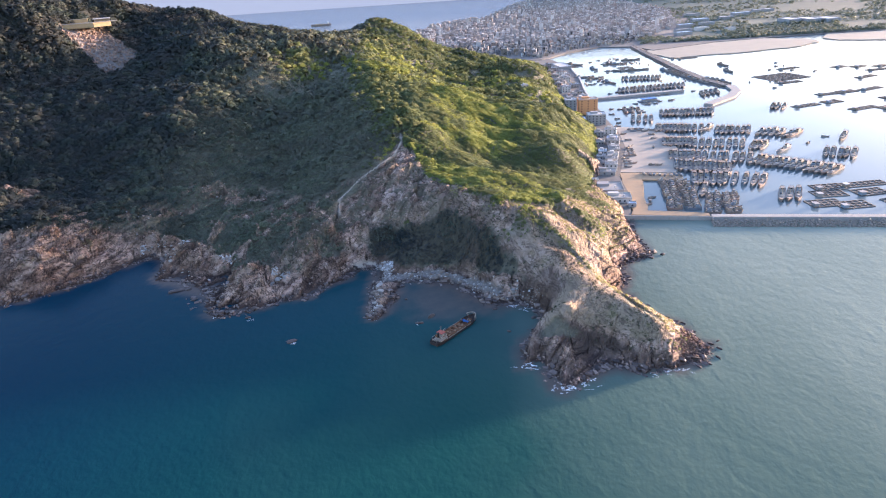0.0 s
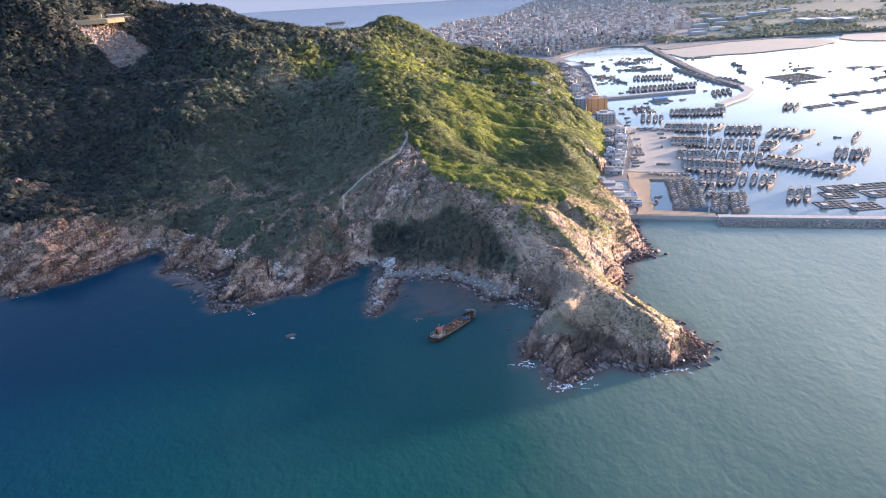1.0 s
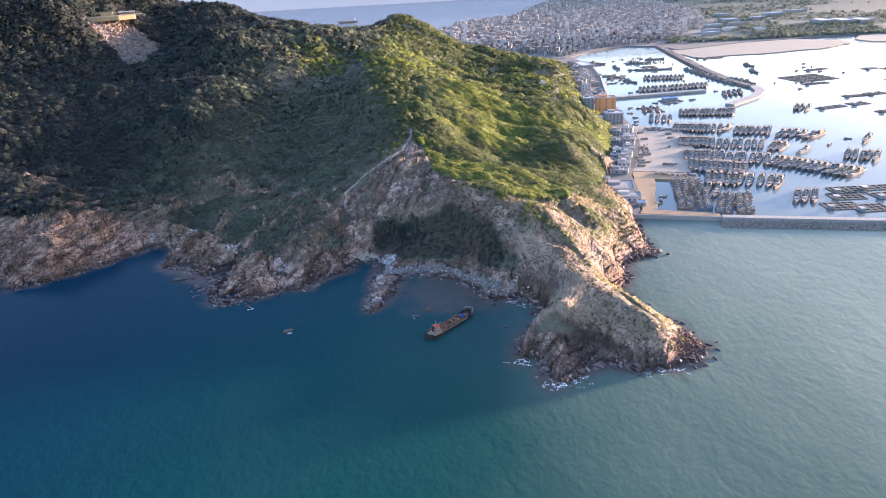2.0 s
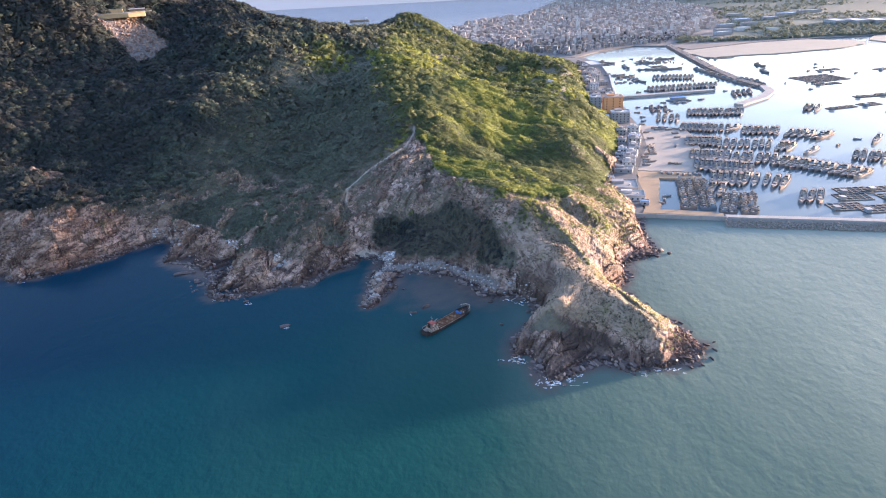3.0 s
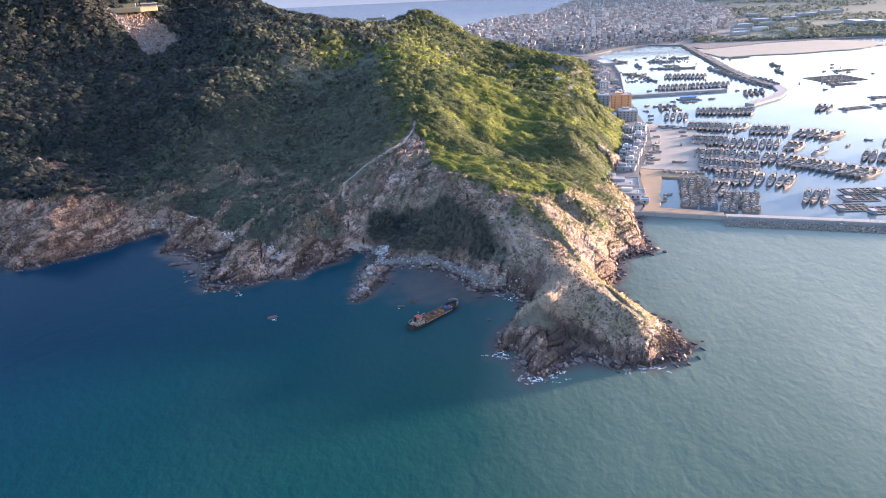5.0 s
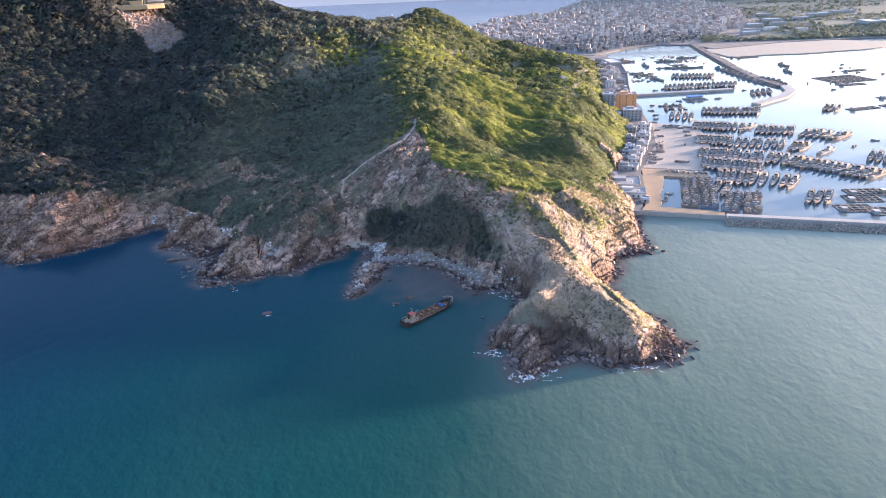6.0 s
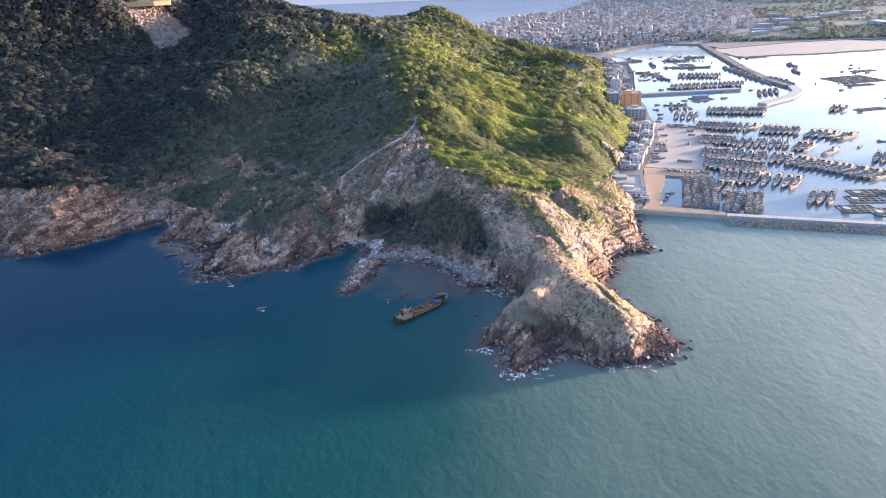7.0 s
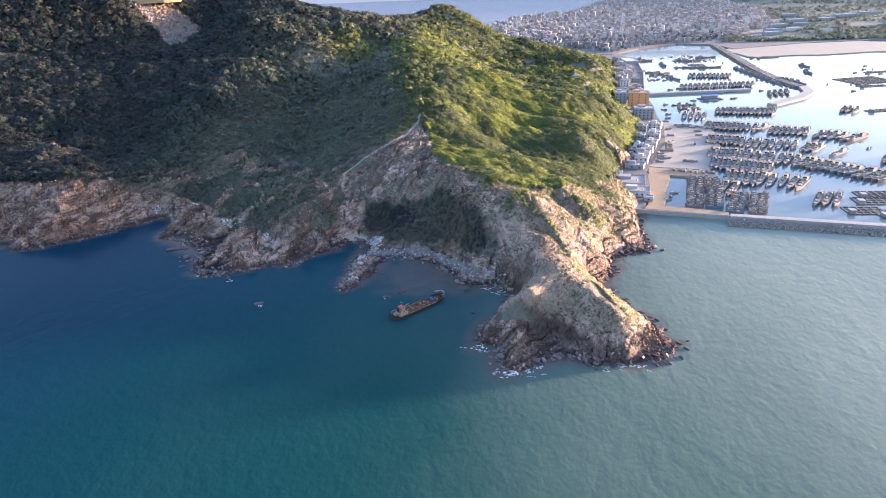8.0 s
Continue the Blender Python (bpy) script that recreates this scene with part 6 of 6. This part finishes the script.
def waterfront():
    z = 1.9
    house("harbour_house", 26, 15, 1, WHITEWALL, CONCRETE, "white single-storey harbour house with a row of windows", 6, 4.2).matrix_basis = pose(153, 584, z, 0, 0, -6)
    house("harbour_house", 30, 26, 1, GREYWALL, CONCRETE, "grey flat-roofed harbour shed behind the white house", 5, 4.0, hut=True).matrix_basis = pose(150, 613, z, 0, 0, -6)
    house("harbour_hut", 14, 9, 1, WHITEWALL, WHITEWALL, "small white hut with a pale flat roof", 2, 3.6, hut=False).matrix_basis = pose(140, 638, z, 0, 0, -4)
    house("harbour_hut", 7, 6, 1, GREYWALL, BLUEROOF, "small hut with a pale blue sheet roof", 1, 3.0, hut=False).matrix_basis = pose(163, 566, z, 0, 0, -10)
    rng = random.Random(21)
    rows = ((160, 668, 22, 12, 1, GREYWALL, CONCRETE), (170, 684, 13, 13, 2, WHITEWALL, CONCRETE), (162, 702, 10, 11, 1, GREYWALL, CONCRETE), (174, 704, 13, 12, 2, GREYWALL, CONCRETE), (180, 722, 12, 12, 2, WHITEWALL, CONCRETE),
            (168, 726, 10, 11, 1, GREYWALL, WHITEWALL), (186, 742, 12, 13, 2, GREYWALL, CONCRETE), (174, 748, 9, 10, 1, WHITEWALL, BLUEROOF), (190, 762, 12, 12, 1, WHITEWALL, ROOFS), (194, 782, 14, 12, 2, GREYWALL, CONCRETE), (180, 790, 10, 12, 1, GREYWALL, CONCRETE),
            (198, 806, 13, 14, 1, WHITEWALL, ROOFS), (186, 826, 12, 13, 2, GREYWALL, CONCRETE), (203, 838, 15, 12, 2, WHITEWALL, CONCRETE))
    for x, y, w, d, n, wall, roof in rows:
        house("harbour_house", w, d, n, wall, roof, ("white" if wall is WHITEWALL else "grey") + " rendered flat-roofed house on the waterfront", 3, 3.1, "waterfront houses").matrix_basis = pose(x, y, z, 0, 0, -14 + rng.uniform(-3, 3))
    house("harbour_block", 24, 20, 4, GREYWALL, WHITEWALL, "grey four-storey block with a pale roof by the yard", 5, 3.3).matrix_basis = pose(196, 898, z, 0, 0, -4)
    house("harbour_block", 18, 16, 3, GREYWALL, BLUEROOF, "grey three-storey block with a pale blue roof", 4, 3.2).matrix_basis = pose(172, 892, z, 0, 0, -4)
    house("harbour_block", 16, 14, 2, GREYWALL, CONCRETE, "low grey block below the hillside", 3, 3.2).matrix_basis = pose(176, 864, z, 0, 0, -6)
    house("orange_block", 27, 18, 6, ORANGE, CONCRETE, "tall orange-rendered block standing on the harbour front", 3, 3.6, windows=True).matrix_basis = pose(196, 962, z, 0, 0, -3)
    house("harbour_block", 16, 20, 6, GREYWALL, WHITEWALL, "grey block adjoining the orange building", 3, 3.6).matrix_basis = pose(172, 968, z, 0, 0, -3)
    quay = empty("quay_wall", "pale quay wall along the northern waterfront", "quay", kind="structure")
    part("wall", slab(bmesh.new(), ribbon([(220, 1075), (228, 1163), (241, 1283), (246, 1451)], 3), -3, 3.2), WHITEWALL, quay)
    house("net_store", 26, 60, 1, GREYWALL, WHITEWALL, "long low quayside store with a pale roof", 3, 5, windows=False, hut=False).matrix_basis = pose(228, 1425, z, 0, 0, 8)
    for k in range(22):
        x, y = 190 + 11 * (k % 3) + rng.uniform(-3, 3) + (8 if k > 11 else 0), 1035 + 18.5 * k
        w, d, n = rng.uniform(9, 15), rng.uniform(10, 15), rng.choice((1, 1, 2, 2, 3))
        house("harbour_house", w, d, n, WALLS, ROOFS, "plain rendered flat-roofed house on the northern quay", 3, 3.1, "northern quay houses").matrix_basis = pose(x, y, z, 0, 0, rng.uniform(-12, 6))
    lodge = (118, 1010), (128, 1025), (112, 1030), (136, 1006)
    for x, y in lodge:
        g = float(land_height(np.array([x * 1.0]), np.array([y * 1.0]))[0][0])
        house("hillside_cottage", 9, 8, 2, WHITEWALL, CONCRETE, "pale cottage set into the wooded hillside", 2, 3.0, "hillside cottages").matrix_basis = pose(x, y, g - 1.0, 0, 0, 20)


waterfront()
TOWN = [(150, 1640), (205, 1590), (270, 1672), (367, 1748), (440, 1735), (545, 1890), (690, 2150), (820, 2660), (800, 3300), (610, 3700), (345, 3720), (228, 3260), (125, 2830), (10, 2800), (-85, 2590), (-150, 2300), (-70, 1900)]


def town():
    rng = random.Random(77)
    g = "houses of the far town"
    proto = [house("town_house", w, d, n, WALLS, ROOFS, label, windows=False, group=g) for w, d, n, label in (
        (13, 12, 3, "three-storey flat-roofed concrete town house"), (11, 14, 4, "narrow four-storey flat-roofed town house"), (18, 13, 3, "broad three-storey rendered town house"), (15, 15, 5, "five-storey concrete block in the crowded town"),
        (12, 11, 2, "low two-storey town house with roof hut"), (22, 14, 6, "six-storey slab block in the crowded town"))]
    storeys = (3, 4, 3, 5, 2, 6)
    sizes = ((13, 12), (11, 14), (18, 13), (15, 15), (12, 11), (22, 14))
    for s, n, (w, d) in zip(proto, storeys, sizes):
        for f in range(n):
            part("window_band", boxes((-w / 2 + 0.8, w / 2 - 0.8, -d / 2 - 0.05, -d / 2 + 0.1, f * 3.2 + 1.0, f * 3.2 + 2.4)), GLASS, s)
    spots = []
    for j in range(130):
        for i in range(86):
            u, v = -340 + i * 15.2 + rng.uniform(-4, 4), 1580 + j * 16.8 + rng.uniform(-4, 4)
            x, y = u + (v - 1600) * 0.10, v
            spots.append((x, y))
    a = np.array(spots)
    spots = [p for p, k in zip(spots, inside(a[:, 0], a[:, 1], TOWN)) if k and rng.random() < 0.86]
    used = [False] * len(proto)
    rest = []
    for n, (x, y) in enumerate(spots):
        m = pose(x, y, 2.6, 0, 0, rng.choice((-6, 8, 5, 0, 84)) + rng.uniform(-9, 9)) @ Matrix.Diagonal((0.70, 0.70, 0.80, 1))
        if n < 300:
            k = rng.choices(range(6), (5, 4, 4, 2, 4, 1))[0]
            if used[k]:
                copy_thing(proto[k], m)
            else:
                proto[k].matrix_basis, used[k] = m, True
        else:
            rest.append((m, rng.uniform(9, 18), rng.uniform(9, 15), 3.2 * rng.choice((1, 2, 3, 3, 4, 4, 5, 6)) * (1.7 if rng.random() < 0.04 else 1)))
    vs, fs = [], []
    quads = np.array([(3, 2, 1, 0), (4, 5, 6, 7), (0, 1, 5, 4), (1, 2, 6, 5), (2, 3, 7, 6), (3, 0, 4, 7)])
    for m, w, d, h in rest:
        q = np.array(m)
        for x0, x1, y0, y1, z0, z1 in ((-w / 2, w / 2, -d / 2, d / 2, 0, h), (-w / 2 - 0.5, w / 2 + 0.5, -d / 2 - 0.5, d / 2 + 0.5, h, h + 0.5), (-w * 0.3, w * 0.1, 0, d * 0.35, h + 0.5, h + 3.0)):
            c = np.array([(x, y, z, 1) for z in (z0, z1) for x, y in ((x0, y0), (x1, y0), (x1, y1), (x0, y1))]) @ q.T
            fs.append(quads + 8 * len(vs))
            vs.append(c[:, :3])
    m = Mat("far_town_render", 0.9, 0.0, 0.3)
    m.base(m.ramp(m.island(), (0.0, (0.21, 0.185, 0.175)), (0.3, (0.32, 0.28, 0.255)), (0.5, (0.27, 0.21, 0.18)), (0.75, (0.38, 0.345, 0.32)), (1.0, (0.54, 0.51, 0.48))))
    tagged(sheet("town_houses", np.concatenate(vs), np.concatenate(fs), m.m), "crowded flat-roofed houses filling the far town", "town", kind="stuff")
    for x, y, w, d, t, wall, roof in ((980, 2030, 36, 70, 4, GREYWALL, WHITEWALL), (1024, 2010, 36, 70, 4, GREYWALL, WHITEWALL), (1068, 1992, 36, 70, 4, GREYWALL, WHITEWALL), (640, 1930, 40, 24, 10, GREYWALL, CONCRETE), (700, 1950, 34, 22, 8, WHITEWALL, WHITEWALL),
                                      (690, 2060, 48, 20, 12, GREYWALL, BLUEROOF), (760, 2080, 42, 22, 5, GREYWALL, CONCRETE), (620, 1860, 44, 18, 15, GREYWALL, BLUEROOF), (780, 2200, 50, 24, 3, GREYWALL, BLUEROOF), (870, 2220, 46, 22, 3, GREYWALL, WHITEWALL), (960, 2330, 60, 26, 3, GREYWALL, BLUEROOF),
                                      (1060, 2400, 70, 24, 3, GREYWALL, WHITEWALL), (820, 2400, 50, 30, 0, GREYWALL, CONCRETE), (760, 1900, 24, 18, 5, WHITEWALL, CONCRETE)):
        house("warehouse", w, d, 1, wall, roof, ("pale" if roof is WHITEWALL else "blue" if roof is BLUEROOF else "grey") + "-roofed long warehouse behind the beach", 4, 8.0, "warehouses behind the beach", False, False).matrix_basis = pose(x, y, 3.0, 0, 0, t)
    rg = np.random.default_rng(4)
    x, y = rg.uniform(480, 2600, 11000), 1725 + 2700 * rg.random(11000) ** 1.8
    ok = (~inside(x, y, TOWN)) & ((fbm(x, y, 160, 4, 71) > -0.05) | (y < 1790)) & ((x > 700) | (y < 1850))
    x, y = x[ok], y[ok]
    r = rg.uniform(4, 8, len(x))
    tufts("far_trees", np.stack([x, y, np.full(len(x), 3.0)], -1), r, r * rg.uniform(0.7, 1.1, len(x)), 8, HAZELEAF, "hazy dark tree belts across the fields behind the beach", "trees", 31)
    x, y = rg.uniform(-150, 800, 1500), rg.uniform(1600, 3600, 1500)
    ok = inside(x, y, TOWN)
    x, y = x[ok], y[ok]
    r = rg.uniform(3, 5.5, len(x))
    tufts("street_trees", np.stack([x, y, np.full(len(x), 3.5)], -1), r, r * 1.6, 12, DARKTREE, "dark trees standing between town houses", "trees", 32)


town()


# ---- quarry terrace on the hill ----
def quarry():
    t = empty("terrace", "ochre retaining wall and track above the quarry rubble", "terrace", kind="structure")
    x, y = -577.0, 1048.0
    g = float(land_height(np.array([x]), np.array([y]))[0][0])
    part("platform", slab(bmesh.new(), [(-622, 1030), (-600, 1024), (-540, 1044), (-522, 1062), (-532, 1082), (-600, 1060)], g - 6, g + 0.2), TANWALL, t)
    part("wall", slab(bmesh.new(), ribbon([(-592, 1046), (-556, 1060)], 5), g, g + 6.0), TANWALL, t, "ochre terrace wall")
    part("coping", slab(bmesh.new(), ribbon([(-592.5, 1045.8), (-555.5, 1060.2)], 5.8), g + 6.0, g + 6.5), SAND, t)
    part("road", slab(bmesh.new(), ribbon([(-640, 1026), (-612, 1028), (-545, 1050), (-516, 1072)], 6), g + 0.6, g + 1.3), CONCRETE, t)
    hut = empty("quarry_shed", "dark open shed with a grey sheet roof on the terrace", "shed", at=pose(-540, 1072, g + 0.2, 0, 0, 24))
    part("wall", boxes((-11, 11, 3.6, 4.2, 0, 5.2)), GREYWALL, hut)
    for px in (-10.5, -3.5, 3.5, 10.5):
        part("post", boxes((px - 0.25, px + 0.25, -4.2, -3.7, 0, 4.2)), SPARS, hut)
    part("roof", box(bmesh.new(), -12.5, 12.5, -5.2, 5.4, 4.7, 5.0, 0.0, pose(0, 0, 0, 6, 0, 0)), CONCRETE, hut, "grey sloping sheet roof")
    v = empty("van", "small white van parked on the quarry terrace", "van", at=pose(-611, 1028, g + 1.3, 0, 0, 10))
    part("body", boxes((-2.4, 2.4, -0.95, 0.95, 0.5, 1.3), (-2.3, 1.2, -0.9, 0.9, 1.3, 2.2)), WHITEWALL, v)
    for wx in (-1.5, 1.5):
        for wy in (-0.95, 0.95):
            part("wheel", rods(((wx, wy - 0.1, 0.38), (wx, wy + 0.1, 0.38), 0.38), n=10), NETS, v)
    part("windscreen", boxes((1.2, 1.26, -0.8, 0.8, 1.4, 2.05)), GLASS, v)


quarry()
